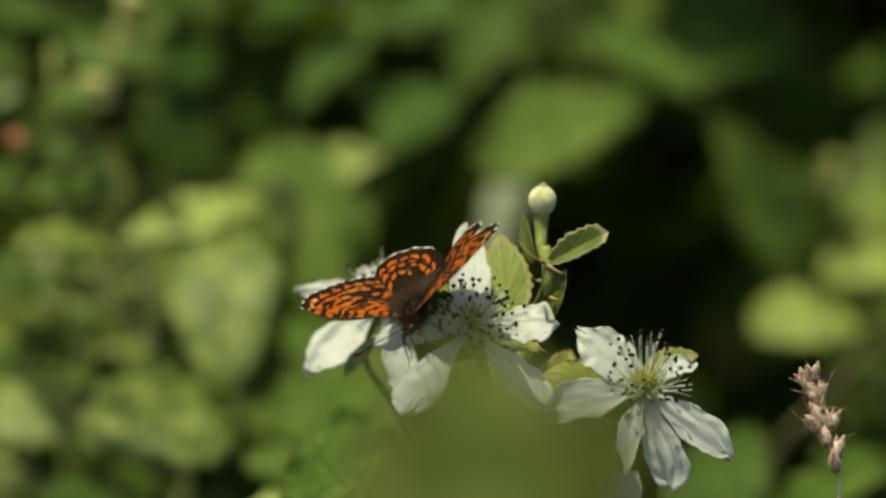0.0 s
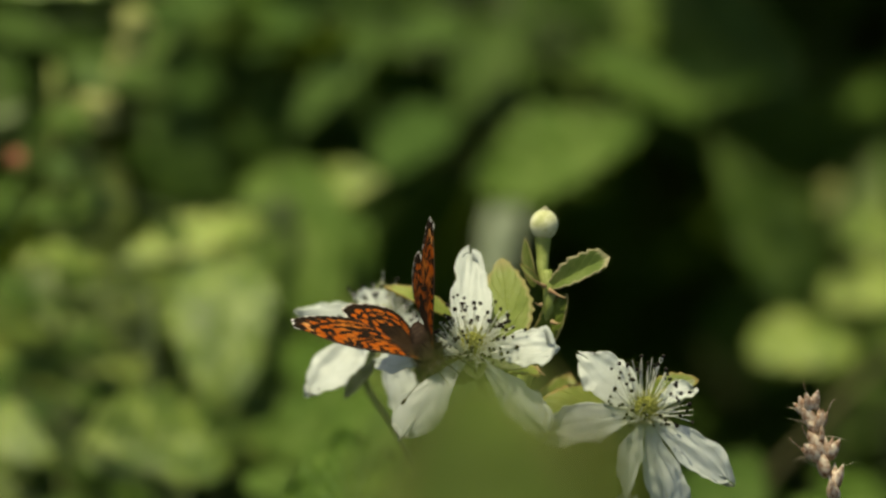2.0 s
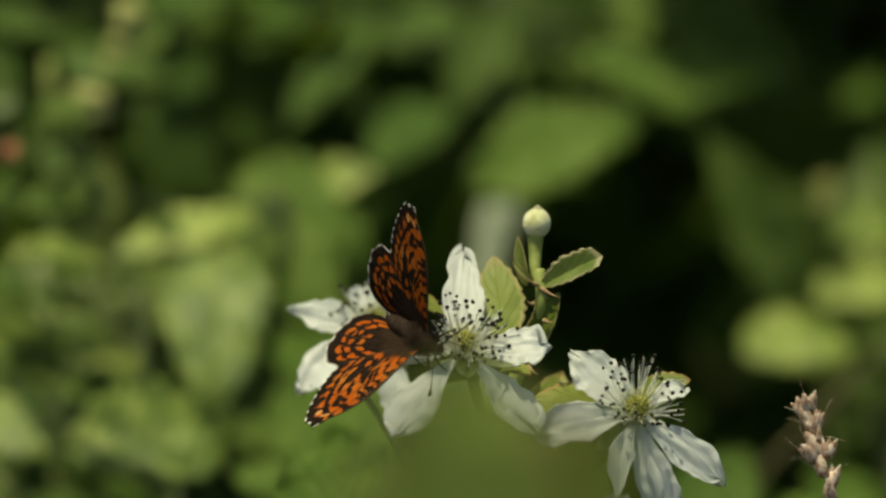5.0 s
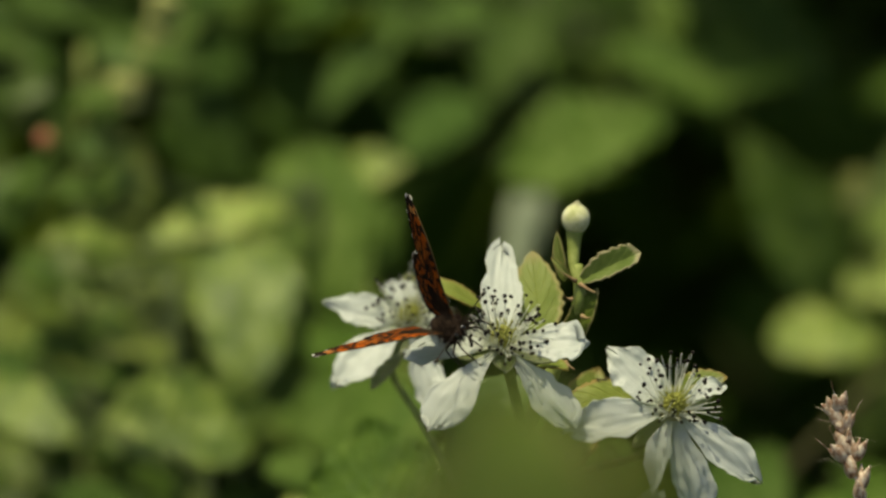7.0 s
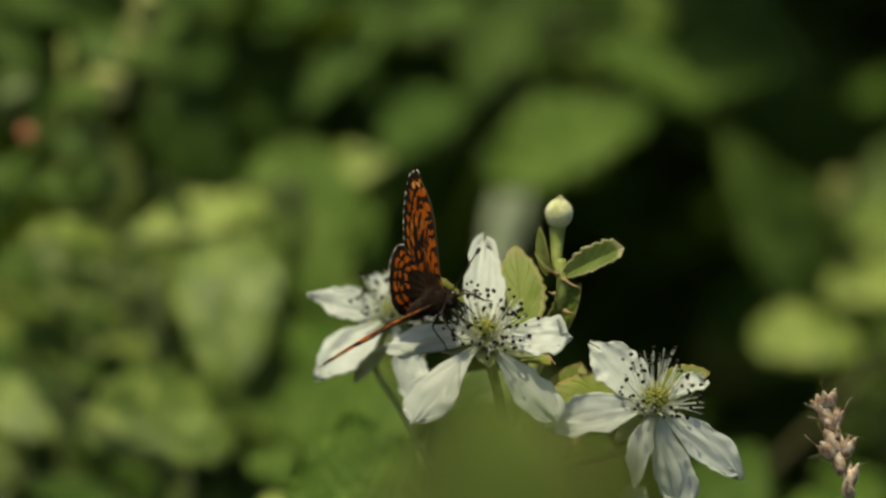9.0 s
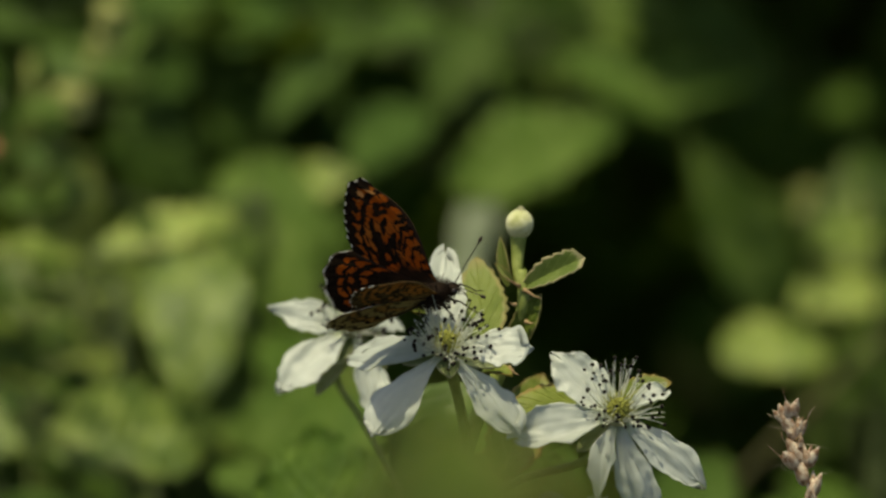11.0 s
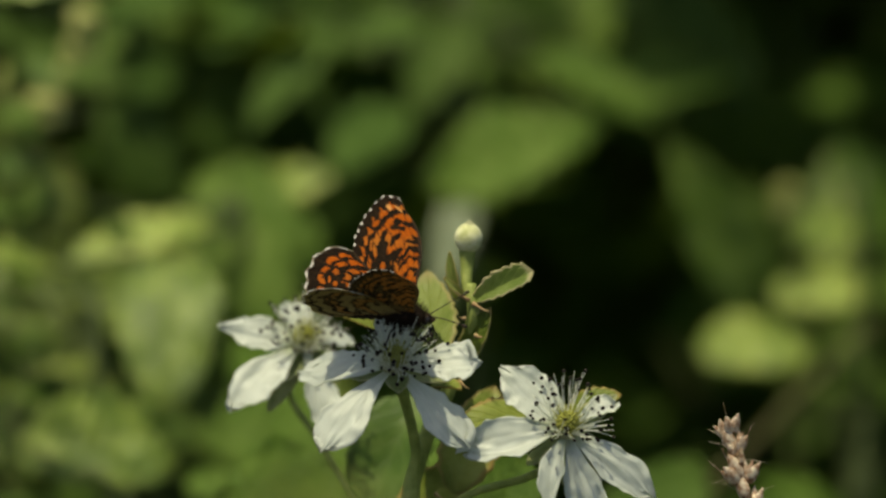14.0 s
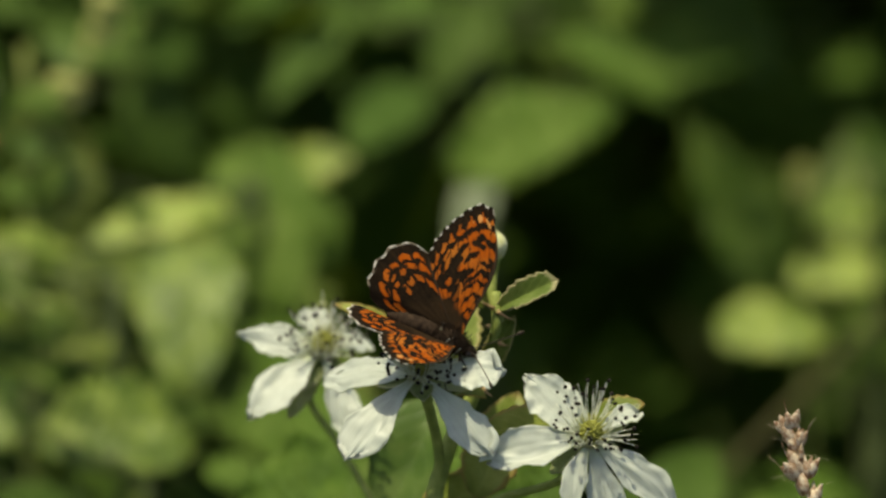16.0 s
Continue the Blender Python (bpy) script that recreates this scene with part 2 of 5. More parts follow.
PETAL = petal_material()
WING = wing_material()
LEAF_YOUNG = leaf_material("young_leaf", (0.16, 0.21, 0.03), (0.26, 0.31, 0.065), (0.38, 0.42, 0.12), edge=(0.34, 0.22, 0.08), share=0.35, veins=6)
LEAF_DEEP = leaf_material("deep_green_leaf", (0.045, 0.09, 0.016), (0.07, 0.125, 0.024), (0.12, 0.18, 0.045), share=0.25, veins=6, relief=0.2)
# One bramble leaf in four tones; here sunlight is put into the colour.
LEAF_SUN_TONE = leaf_material("sun_toned_bramble_leaf", (0.08, 0.145, 0.015), (0.20, 0.285, 0.045), (0.43, 0.51, 0.14), share=0.3, gloss=0.45, veins=6, relief=1.0, spec=0.45)
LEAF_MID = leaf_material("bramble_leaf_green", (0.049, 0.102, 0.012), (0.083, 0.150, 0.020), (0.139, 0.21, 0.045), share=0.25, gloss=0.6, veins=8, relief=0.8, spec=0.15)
# Same leaf with shade put into the colour, for thicket and background.
LEAF_SHADE_TONE = leaf_material("shade_toned_bramble_leaf", (0.032, 0.066, 0.009), (0.053, 0.100, 0.016), (0.088, 0.138, 0.033), share=0.2, gloss=0.65, veins=8, relief=0.8, spec=0.12)
# A second copy of the leaf, dimmed in colour for shade.
LEAF_DIM_TONE = leaf_material("dim_toned_bramble_leaf", (0.034, 0.072, 0.013), (0.056, 0.108, 0.021), (0.09, 0.15, 0.036), share=0.12, gloss=0.75, veins=8, spec=0.1)
LEAF_NEAR = leaf_material("near_leaf", (0.115, 0.18, 0.026), (0.17, 0.245, 0.044), (0.235, 0.30, 0.07), edge=(0.33, 0.27, 0.09), share=0.42, veins=7)
STEM = plain("green_stem", [(0.3, (0.13, 0.165, 0.04)), (0.5, (0.21, 0.255, 0.06)), (0.72, (0.32, 0.355, 0.11))], 0.6, 420, relief=0.2)
LEAF_LET = leaf_material("toothed_leaflet", (0.085, 0.13, 0.022), (0.13, 0.185, 0.04), (0.23, 0.28, 0.09), edge=(0.52, 0.45, 0.27), share=0.3, veins=6)
LEAF_BROAD = leaf_material("yellowish_young_leaf", (0.10, 0.145, 0.022), (0.155, 0.205, 0.038), (0.225, 0.275, 0.072), edge=(0.36, 0.31, 0.13), share=0.33, veins=6)
LEAF_UNDER = leaf_material("pale_leaf_underside", (0.20, 0.25, 0.17), (0.26, 0.31, 0.21), (0.32, 0.37, 0.27), share=0.2, gloss=0.7, veins=7)
STEM_BROWN = plain("dark_stem", [(0.3, (0.03, 0.045, 0.014)), (0.55, (0.05, 0.07, 0.022)), (0.75, (0.08, 0.10, 0.035))], 0.7, 150)
THORN = plain("thorn_tan", [(0.3, (0.22, 0.12, 0.06)), (0.55, (0.34, 0.24, 0.12)), (0.75, (0.42, 0.34, 0.20))], 0.6, 500, relief=0.2)
BUDSKIN = plain("bud_skin", [(0.36, (0.40, 0.42, 0.17)), (0.5, (0.56, 0.57, 0.30)), (0.64, (0.68, 0.68, 0.44))], 0.75, 700, relief=0.8, sheen=0.3)
PISTIL = plain("pistil_green", [(0.3, (0.30, 0.31, 0.06)), (0.5, (0.38, 0.39, 0.10)), (0.72, (0.48, 0.48, 0.18))], 0.7, 900, relief=0, share=0.35, spec=0.1)
FILAMENT = plain("filament_white", [(0.3, (0.80, 0.82, 0.70)), (0.55, (0.86, 0.88, 0.80)), (0.75, (0.88, 0.89, 0.84))], 0.6, 900, share=0.4, relief=0)
ANTHER = plain("anther_dark", [(0.3, (0.010, 0.009, 0.008)), (0.55, (0.020, 0.016, 0.013)), (0.75, (0.045, 0.036, 0.028))], 0.7, 1500, relief=0, spec=0.1)
SEPAL = leaf_material("sepal_green", (0.22, 0.27, 0.10), (0.33, 0.38, 0.17), (0.45, 0.48, 0.27), edge=(0.50, 0.48, 0.32), share=0.4, veins=5)
FUR = plain("body_fur", [(0.3, (0.012, 0.008, 0.006)), (0.55, (0.033, 0.021, 0.014)), (0.78, (0.085, 0.058, 0.04))], 0.85, 900, relief=0.5, depth=0.0001, spec=0.08)
CHITIN = plain("leg_chitin", [(0.3, (0.012, 0.009, 0.006)), (0.55, (0.028, 0.019, 0.012)), (0.75, (0.055, 0.038, 0.022))], 0.4, 900, relief=0, spec=0.2)
EYE = plain("compound_eye", [(0.3, (0.008, 0.006, 0.005)), (0.6, (0.02, 0.014, 0.010)), (0.8, (0.05, 0.035, 0.02))], 0.18, 2500, relief=0, spec=0.6)
GLUME = plain("dry_glume", [(0.36, (0.24, 0.12, 0.06)), (0.46, (0.50, 0.33, 0.22)), (0.57, (0.80, 0.70, 0.56))], 0.42, 1100, relief=0.35, share=0.35, spec=0.5)
AWN = plain("pale_awn", [(0.3, (0.4, 0.33, 0.24)), (0.6, (0.55, 0.47, 0.36)), (0.8, (0.65, 0.58, 0.48))], 0.5, 700, relief=0)
BUD_DRY = plain("withered_bud_skin", [(0.3, (0.27, 0.29, 0.08)), (0.55, (0.38, 0.40, 0.13)), (0.75, (0.46, 0.47, 0.18))], 0.8, 300)
STEM_OLIVE = plain("olive_brown_stem", [(0.3, (0.045, 0.045, 0.012)), (0.55, (0.07, 0.065, 0.018)), (0.75, (0.10, 0.09, 0.03))], 0.7, 200)
BLOOM_FAR = plain("flower_head_pale", [(0.3, (0.20, 0.22, 0.06)), (0.55, (0.34, 0.35, 0.12)), (0.75, (0.46, 0.45, 0.22))], 0.7, 300)
BLOOM_RED = plain("bud_russet", [(0.3, (0.28, 0.09, 0.04)), (0.55, (0.42, 0.17, 0.09)), (0.75, (0.55, 0.30, 0.2))], 0.6, 300)

# ---------------------------------------------------------------- ground and thicket
def ground():
    """One sheet of earth and litter that reaches the horizon, finer and uneven near by."""
    bm = bmesh.new()
    steps = [-400, -120, -40, -12, -5, -2.5, -1.6, -1.2, -0.9, -0.6, -0.3, 0, 0.3, 0.6, 0.9, 1.2, 1.6, 2.5, 5, 12, 40, 120, 400]
    rows = [[bm.verts.new((x, y, 0.0)) for x in steps] for y in steps]
    for r in rows:
        for p in r:
            if p.co.length > 0.2:
                p.co.z = 0.02 * noise.noise(p.co * 1.7) - 0.012
    for a, b in zip(rows, rows[1:]):
        for k in range(len(steps) - 1):
            bm.faces.new((a[k], a[k + 1], b[k + 1], b[k]))
    earth = plain("leaf_litter_earth", [(0.3, (0.012, 0.011, 0.005)), (0.5, (0.026, 0.027, 0.011)), (0.7, (0.04, 0.05, 0.016))], 0.9, 14, relief=0.9, depth=0.01)
    ob = part("ground", bm, earth, None)
    return tagged(ob, "dark earth with leaf litter under the brambles", "ground", "", "structure")


def loose_leaves(name, count, spread, size, material, label, seed, keep):
    """Many small folded leaves of a thicket as one mesh."""
    rng = np.random.default_rng(seed)
    verts, faces, uvs = [], [], []
    outline = [(0, 0), (0.30, 0.22), (0.40, 0.48), (0.24, 0.78), (0, 1.0), (-0.24, 0.78), (-0.40, 0.48), (-0.30, 0.22)]
    made = 0
    while made < count:
        u, v, w = (rng.uniform(*s) for s in spread)
        if not keep(u, v, w):
            continue
        made += 1
        p = spot(u, v, w)
        turn = Euler((rng.normal(0.35, 0.5), rng.normal(0, 0.5), rng.uniform(0, math.tau))).to_matrix()
        length = rng.uniform(*size) * 0.001
        n = len(verts)
        for x, y in outline:
            verts.append(p + turn @ Vector((x * length, y * length, (abs(x) * 0.25 - y * y * 0.18) * length)))
            uvs.append((x + 0.5, y))
        verts.append(p + turn @ Vector((0, 0.5 * length, -0.06 * length)))
        uvs.append((0.5, 0.5))
        for k in range(8):
            faces.append((n + k, n + (k + 1) % 8, n + 8))
    me = bpy.data.meshes.new(name)
    me.from_pydata(verts, [], faces)
    layer = me.uv_layers.new(name="UVMap")
    for loop in me.loops:
        layer.data[loop.index].uv = uvs[loop.vertex_index]
    me.materials.append(material)
    me.shade_smooth()
    return tagged(new(name, me), label, "foliage", "", "stuff")


ground()


def hollow(u, v, w):
    """The dark hollow in the thicket behind the blossoms."""
    return ((u - 62) / 62) ** 2 + ((v + 6) / 80) ** 2 < 1 and w < 820


# Shade is put into the leaf colour; top leaves also shade the hollow.
loose_leaves("bramble_thicket", 6500, ((-520, 520), (-760, 260), (480, 1300)), (30, 56), LEAF_SHADE_TONE,
             "dense bramble thicket, its leaf colour darkened for shade", 3, lambda u, v, w: not hollow(u, v, w) and not (85 < u < 190 and 15 < v < 110 and w < 1000) and spot(u, v, w).z > 0.01 and (u > 50 or v < 150 + max(0.0, w - 600) * 0.6))
# Unseen leaves added overhead to block sun from the hollow below.
loose_leaves("bramble_thicket_crown", 2600, ((-560, 560), (150, 520), (430, 1500)), (34, 62), LEAF_MID,
             "unseen bramble leaves added above to shade the thicket", 5, lambda u, v, w: 0.03 < spot(u, v, w).z < 1.35 and w > (470 if u > 30 else 500) + (v - 150) * 0.5)
loose_leaves("bramble_hedge", 16000, ((-3600, 3600), (-1200, 900), (560, 2600)), (60, 110), LEAF_MID,
             "long unkempt bramble hedge with dense green leaves", 6, lambda u, v, w: (abs(u) > 500 or w > 1250) and 0.02 < spot(u, v, w).z < 1.25 + 0.15 * math.sin(u * 0.004) and spot(u, v, w).y < 2.3)


# Lightest leaf colour put here to brighten the hollow's deep shade.
loose_leaves("hollow_leaves", 1500, ((-60, 220), (-260, 150), (830, 1050)), (34, 60), LEAF_SUN_TONE,
             "leaves deep in the bramble hollow, coloured light to lift its dark", 7, lambda u, v, w: spot(u, v, w).z > 0.01)


loose_leaves("hollow_edge_leaves", 170, ((-10, 118), (-95, 40), (680, 830)), (26, 46), LEAF_MID,
             "scattered green leaves in the shade of the bramble hollow", 9, lambda u, v, w: True)


def meadow():
    """Rough grass on the ground before and beside the hedge, blade by blade."""
    rng = np.random.default_rng(12)
    verts, faces = [], []
    for _ in range(15000):
        x, y = rng.uniform(-3.4, 3.4), rng.uniform(-2.6, 2.4)
        h, a, lean = rng.uniform(0.06, 0.26), rng.uniform(0, math.tau), rng.uniform(0.01, 0.12)
        if abs(x) < 0.35 and -1.3 < y < 0.3:
            h *= 0.6
        c, s, n = math.cos(a), math.sin(a), len(verts)
        wide = rng.uniform(0.002, 0.004)
        for f, k in ((0.0, 1.0), (0.5, 0.8), (1.0, 0.05)):
            px, py, pz = x + c * lean * f * f, y + s * lean * f * f, h * f - 0.03 * (f == 0)
            verts += [(px - s * wide * k, py + c * wide * k, pz), (px + s * wide * k, py - c * wide * k, pz)]
        faces += [(n, n + 1, n + 3, n + 2), (n + 2, n + 3, n + 5, n + 4)]
    me = bpy.data.meshes.new("meadow_grass")
    me.from_pydata(verts, [], faces)
    me.materials.append(plain("grass_blade", [(0.3, (0.04, 0.085, 0.01)), (0.5, (0.08, 0.14, 0.02)), (0.72, (0.17, 0.2, 0.05))], 0.6, 6, share=0.25))
    return tagged(new("meadow_grass", me), "rough green grass on the ground around the brambles", "grass", "", "stuff")


meadow()

# ---------------------------------------------------------------- leaves
def leaf(name, base, tip, face, width, material, parent, teeth=9, fold=0.18, droop=0.06, seed=1, label="", stalk=0.0, jag=0.10, pointed=1.0, ruffle=0.035, plump=0.72, blunt=0.0):
    """A toothed blade from base to tip, folded along its midrib and waved, with a real thickness."""
    m = frame_of(base, tip, face)
    length = (tip - base).length
    half = width * 0.0005
    along, side = 26, 6
    rng = random.Random(seed)
    bm = bmesh.new()
    layer = bm.loops.layers.uv.new("UVMap")
    shape = []
    for i in range(along + 1):
        s = i / along
        at = s ** (0.80 * pointed) * (1 - blunt)
        h = half * (math.sin(math.pi * at) ** plump if 0 < at < 1 else 0.0)
        saw = (s * teeth) % 1.0
        h *= 1 - jag * saw - 0.05 * rng.random()
        shape.append(max(h, half * 0.015))
    grids = []
    for lift in (0.0, -0.00028):
        grid = []
        for i in range(along + 1):
            s = i / along
            row = []
            for j in range(-side, side + 1):
                t = j / side
                x = t * shape[i]
                q = Vector((x * 300 + seed * 7.1, s * length * 300, seed * 1.7))
                z = fold * abs(x) + droop * length * 4 * (s - s * s) + 0.10 * half * noise.noise(q * 0.55) * (0.4 + abs(t)) + ruffle * half * math.sin((s - 0.5 * abs(t)) * teeth * math.tau * 0.8)
                y = s * length * (1 - blunt * 0.35 * abs(t) * s)
                row.append(bm.verts.new(m @ Vector((x, y, z + lift))))
            grid.append(row)
        grids.append(grid)
    for g, grid in enumerate(grids):
        for i in range(along):
            for j in range(2 * side):
                quad = (grid[i][j], grid[i][j + 1], grid[i + 1][j + 1], grid[i + 1][j])
                uv = [(j / (2 * side), i / along), ((j + 1) / (2 * side), i / along), ((j + 1) / (2 * side), (i + 1) / along), (j / (2 * side), (i + 1) / along)]
                f = bm.faces.new(quad if g == 0 else tuple(reversed(quad)))
                for loop, c in zip(f.loops, uv if g == 0 else reversed(uv)):
                    loop[layer].uv = c
    for i in range(along):
        for j, flip in ((0, False), (2 * side, True)):
            q = (grids[0][i][j], grids[0][i + 1][j], grids[1][i + 1][j], grids[1][i][j])
            bm.faces.new(tuple(reversed(q)) if flip else q)
    if stalk:
        back = (m.to_3x3() @ Vector((0, -1, -0.35))).normalized()
        tube(bm, curve_points([base + back * stalk * 0.001, base + back * stalk * 0.0005 + m.to_3x3() @ Vector((0, 0, 0.0004)), base + m.to_3x3() @ Vector((0, length * 0.05, -0.0003))], 6), [0.0007] * 7, 6)
    ob = part(name, bm, material, parent, label)
    # the inverse of the parent's place keeps the world coordinates
    if parent is not None:
        ob.matrix_parent_inverse = parent.matrix_world.inverted()
    return ob


def keep_place(ob, parent):
    ob.matrix_parent_inverse = parent.matrix_world.inverted()
    return ob


# ---------------------------------------------------------------- blossoms
def petal(parent, base, tip, face, width, curl, cup, seed, torn=0.0, belly=1.35, point=0.0):
    """One white petal: a narrow claw, a broad crumpled blade and an uneven rim."""
    m = frame_of(base, tip, face)
    length, half = (tip - base).length, width * 0.0005
    along, side = 30, 12
    lot = random.Random(seed)
    crease, fold_at = lot.choice((-1, 1)) * lot.uniform(0.06, 0.18), lot.uniform(-0.5, 0.5)
    bm = bmesh.new()
    layer = bm.loops.layers.uv.new("UVMap")
    grids = []
    for lift in (0.0, -0.00014):
        grid = []
        for i in range(along + 1):
            s = i / along
            h = half * (0.13 + 0.87 * math.sin(math.pi * (0.02 + 0.74 * s ** belly)) ** 1.15) * (1 - point * s ** 3)
            blunt = 0.85 - 0.10 * point
            if s > blunt:
                h *= math.sqrt(max(0.0, 1 - ((s - blunt) / (1 - blunt)) ** 2.6)) * 0.80 + 0.20 - 0.14 * point
            row = []
            for j in range(-side, side + 1):
                t = j / side
                q = Vector((t * 1.1, s * 2.4, seed * 3.7))
                rim = 1 + 0.20 * noise.noise(Vector((t * 2.0, s * 5.0, seed * 9.1))) * abs(t) + 0.22 * noise.noise(Vector((t * 1.2, s * 12.0, seed * 6.1))) * abs(t) * s
                x = t * h * rim + 0.22 * half * s * noise.noise(Vector((0.3, s * 2.0, seed * 5.3)))
                z = curl * length * 4 * (s - s * s) + cup * abs(t) ** 2 * h + 0.18 * half * noise.noise(q) * (0.3 + s)
                z += 0.05 * half * noise.noise(Vector((t * 3.6, s * 3.2, seed * 2.2))) + 0.012 * half * noise.noise(Vector((t * 10.0, s * 4.0, seed * 4.2)))
                z += crease * half * (abs(t - fold_at - 0.5 * (s - 0.5) * fold_at) - 0.4) * s
                z += 0.05 * half * (1 - min(1.0, abs(t + 0.25 * noise.noise(Vector((0, s * 2, seed)))) * 3.0))
                z += 0.06 * half * noise.noise(Vector((t * 2.6 + s * 1.7, s * 6.5 - t, seed * 7.7))) * (0.25 + s) + 0.28 * half * noise.noise(Vector((t * 0.8, s * 8.0, seed * 8.3))) * t * t * s
                y = s * length * (1 + 0.09 * noise.noise(Vector((t * 1.9, 4.0, seed * 1.3))) * s + 0.13 * noise.noise(Vector((t * 5.5, 2.0, seed * 3.3))) * s ** 5) - torn * length * max(0, s - 0.82) * math.exp(-((t - 0.25) / 0.22) ** 2)
                row.append(bm.verts.new(m @ Vector((x, y, z + lift))))
            grid.append(row)
        grids.append(grid)
    for g, grid in enumerate(grids):
        for i in range(along):
            for j in range(2 * side):
                quad = (grid[i][j], grid[i][j + 1], grid[i + 1][j + 1], grid[i + 1][j])
                uv = [(j / (2 * side), i / along), ((j + 1) / (2 * side), i / along), ((j + 1) / (2 * side), (i + 1) / along), (j / (2 * side), (i + 1) / along)]
                f = bm.faces.new(quad if g == 0 else tuple(reversed(quad)))
                for loop, c in zip(f.loops, uv if g == 0 else reversed(uv)):
                    loop[layer].uv = c
    for i in range(along):
        for j, flip in ((0, False), (2 * side, True)):
            q = (grids[0][i][j], grids[0][i + 1][j], grids[1][i + 1][j], grids[1][i][j])
            bm.faces.new(tuple(reversed(q)) if flip else q)
    return keep_place(part("petal", bm, PETAL, parent), parent)


def stamen_meshes():
    """A few bent filaments of unit length, and one anther."""
    out = []
    rng = random.Random(4)
    for k in range(7):
        bm = bmesh.new()
        bend, twist = rng.uniform(0.08, 0.5), rng.uniform(-0.16, 0.16)
        pts = [Vector((bend * s * s, twist * math.sin(s * 3), s * (1 - 0.12 * bend))) * 0.001 for s in (0, 0.2, 0.4, 0.6, 0.8, 1.0)]
        tube(bm, pts, [0.000044, 0.000040, 0.000036, 0.000032, 0.000028, 0.000024], 5)
        me = bpy.data.meshes.new("stamen")
        bm.to_mesh(me)
        bm.free()
        me.materials.append(FILAMENT)
        me.shade_smooth()
        out.append((me, pts[-1].copy()))
    bm = bmesh.new()
    ball(bm, Vector(), (0.00034, 0.00028, 0.00030), None, 9, 7, 0.2, 2500)
    me = bpy.data.meshes.new("anther")
    bm.to_mesh(me)
    bm.free()
    me.materials.append(ANTHER)
    me.shade_smooth()
    return out, me


STAMENS, ANTHER_MESH = stamen_meshes()


def blossom(label, centre, axis, petals, sepals, pedicel, count, seed, open_to, lengths=(4.4, 7.8), sepal_width=4.2, thick=0.0007):
    """A bramble blossom: petals, stamens with anthers, pistils, sepals and its stalk."""
    rng = random.Random(seed)
    top = thing("bramble_flower", centre, label, "flower", "bramble flowers")
    for k, (tip, face, width, curl, cup, *form) in enumerate(petals):
        out = (tip - centre).normalized()
        petal(top, centre + out * 0.0016 - axis * 0.0004, tip, face, width, curl, cup, seed * 11 + k, 0.5 if (seed + k) % 3 == 0 else 0.0, *form)
    for k, tip in enumerate(sepals):
        ob = leaf("sepal", centre - axis * 0.0012, tip, axis, sepal_width, SEPAL, top, teeth=4, fold=0.25, droop=-0.05, seed=seed * 5 + k, jag=0.03)
    # the cushion with its pistils
    bm = bmesh.new()
    z = axis
    x = z.orthogonal().normalized()
    y = z.cross(x)
    m3 = Matrix((x, y, z)).transposed()
    ball(bm, centre - axis * 0.0006, (0.0021, 0.0021, 0.0011), m3, 18, 10, 0.08)
    keep_place(part("receptacle", bm, SEPAL, top), top)
    bm = bmesh.new()
    for k in range(46):
        f = (k + 0.5) / 46
        th, ph = math.acos(1 - f * 0.95), k * 2.39996
        d = m3 @ Vector((math.sin(th) * math.cos(ph), math.sin(th) * math.sin(ph), math.cos(th)))
        p = centre + axis * (0.0004 + 0.0007 * max(0.0, d.dot(axis))) + d * 0.00165
        ball(bm, p, (0.00040, 0.00040, 0.00040), None, 6, 5)
        e = d + Vector((rng.uniform(-.25, .25), rng.uniform(-.25, .25), rng.uniform(-.25, .25)))
        tube(bm, [p, p + e * 0.0007, p + e * 0.0013 + axis * 0.0003], [0.00010, 0.00007, 0.00008], 5)
    keep_place(part("pistil", bm, PISTIL, top), top)
    # stamens in a loose ring
    for k in range(count):
        ph = k * 2.39996 + rng.uniform(-0.25, 0.25)
        lean = radians(rng.uniform(14, 86))
        d = (m3 @ Vector((math.sin(lean) * math.cos(ph), math.sin(lean) * math.sin(ph), math.cos(lean)))).normalized()
        favour = d.dot(open_to)
        if favour < -0.15 and rng.random() < 0.6:
            continue
        size = rng.uniform(*lengths) * (0.70 + 0.36 * favour)
        foot = centre + (m3 @ Vector((math.cos(ph), math.sin(ph), 0.0))) * 0.0019 + axis * 0.0001
        q = d.to_track_quat("Z", "X").to_matrix() @ Euler((0, 0, rng.uniform(0, math.tau))).to_matrix()
        mesh, end = STAMENS[rng.randrange(len(STAMENS))]
        m = Matrix.Translation(foot - centre) @ q.to_4x4() @ Matrix.Diagonal((1.9, 1.9, size, 1))
        s = shared("stamen", mesh, top, m)
        if rng.random() < 0.8:
            grow = Matrix.Diagonal((1 / 1.9, 1 / 1.9, 1 / size, 1))
            shared("anther", ANTHER_MESH, s, Matrix.Translation(end) @ grow @ Euler((0, 0, rng.uniform(0, 6))).to_matrix().to_4x4() @ Matrix.Scale(rng.uniform(0.75, 1.2), 4))
    ob = stem("stalk", [centre - axis * 0.001, *pedicel], thick, thick * 0.9, STEM, top)
    keep_place(ob, top)
    return top


F1, F2, F3, F4 = spot(9.3, -14.7, 0), spot(36.4, -25.1, 0), spot(-6.1, -11.6, 42), spot(27.3, -51.7, 18)
AX1, AX2, AX3 = way(0.05, 0.80, -0.60), way(0.18, 0.66, -0.73), way(0.30, 0.72, -0.62)
NODE = spot(10.9, -51.4, 12)

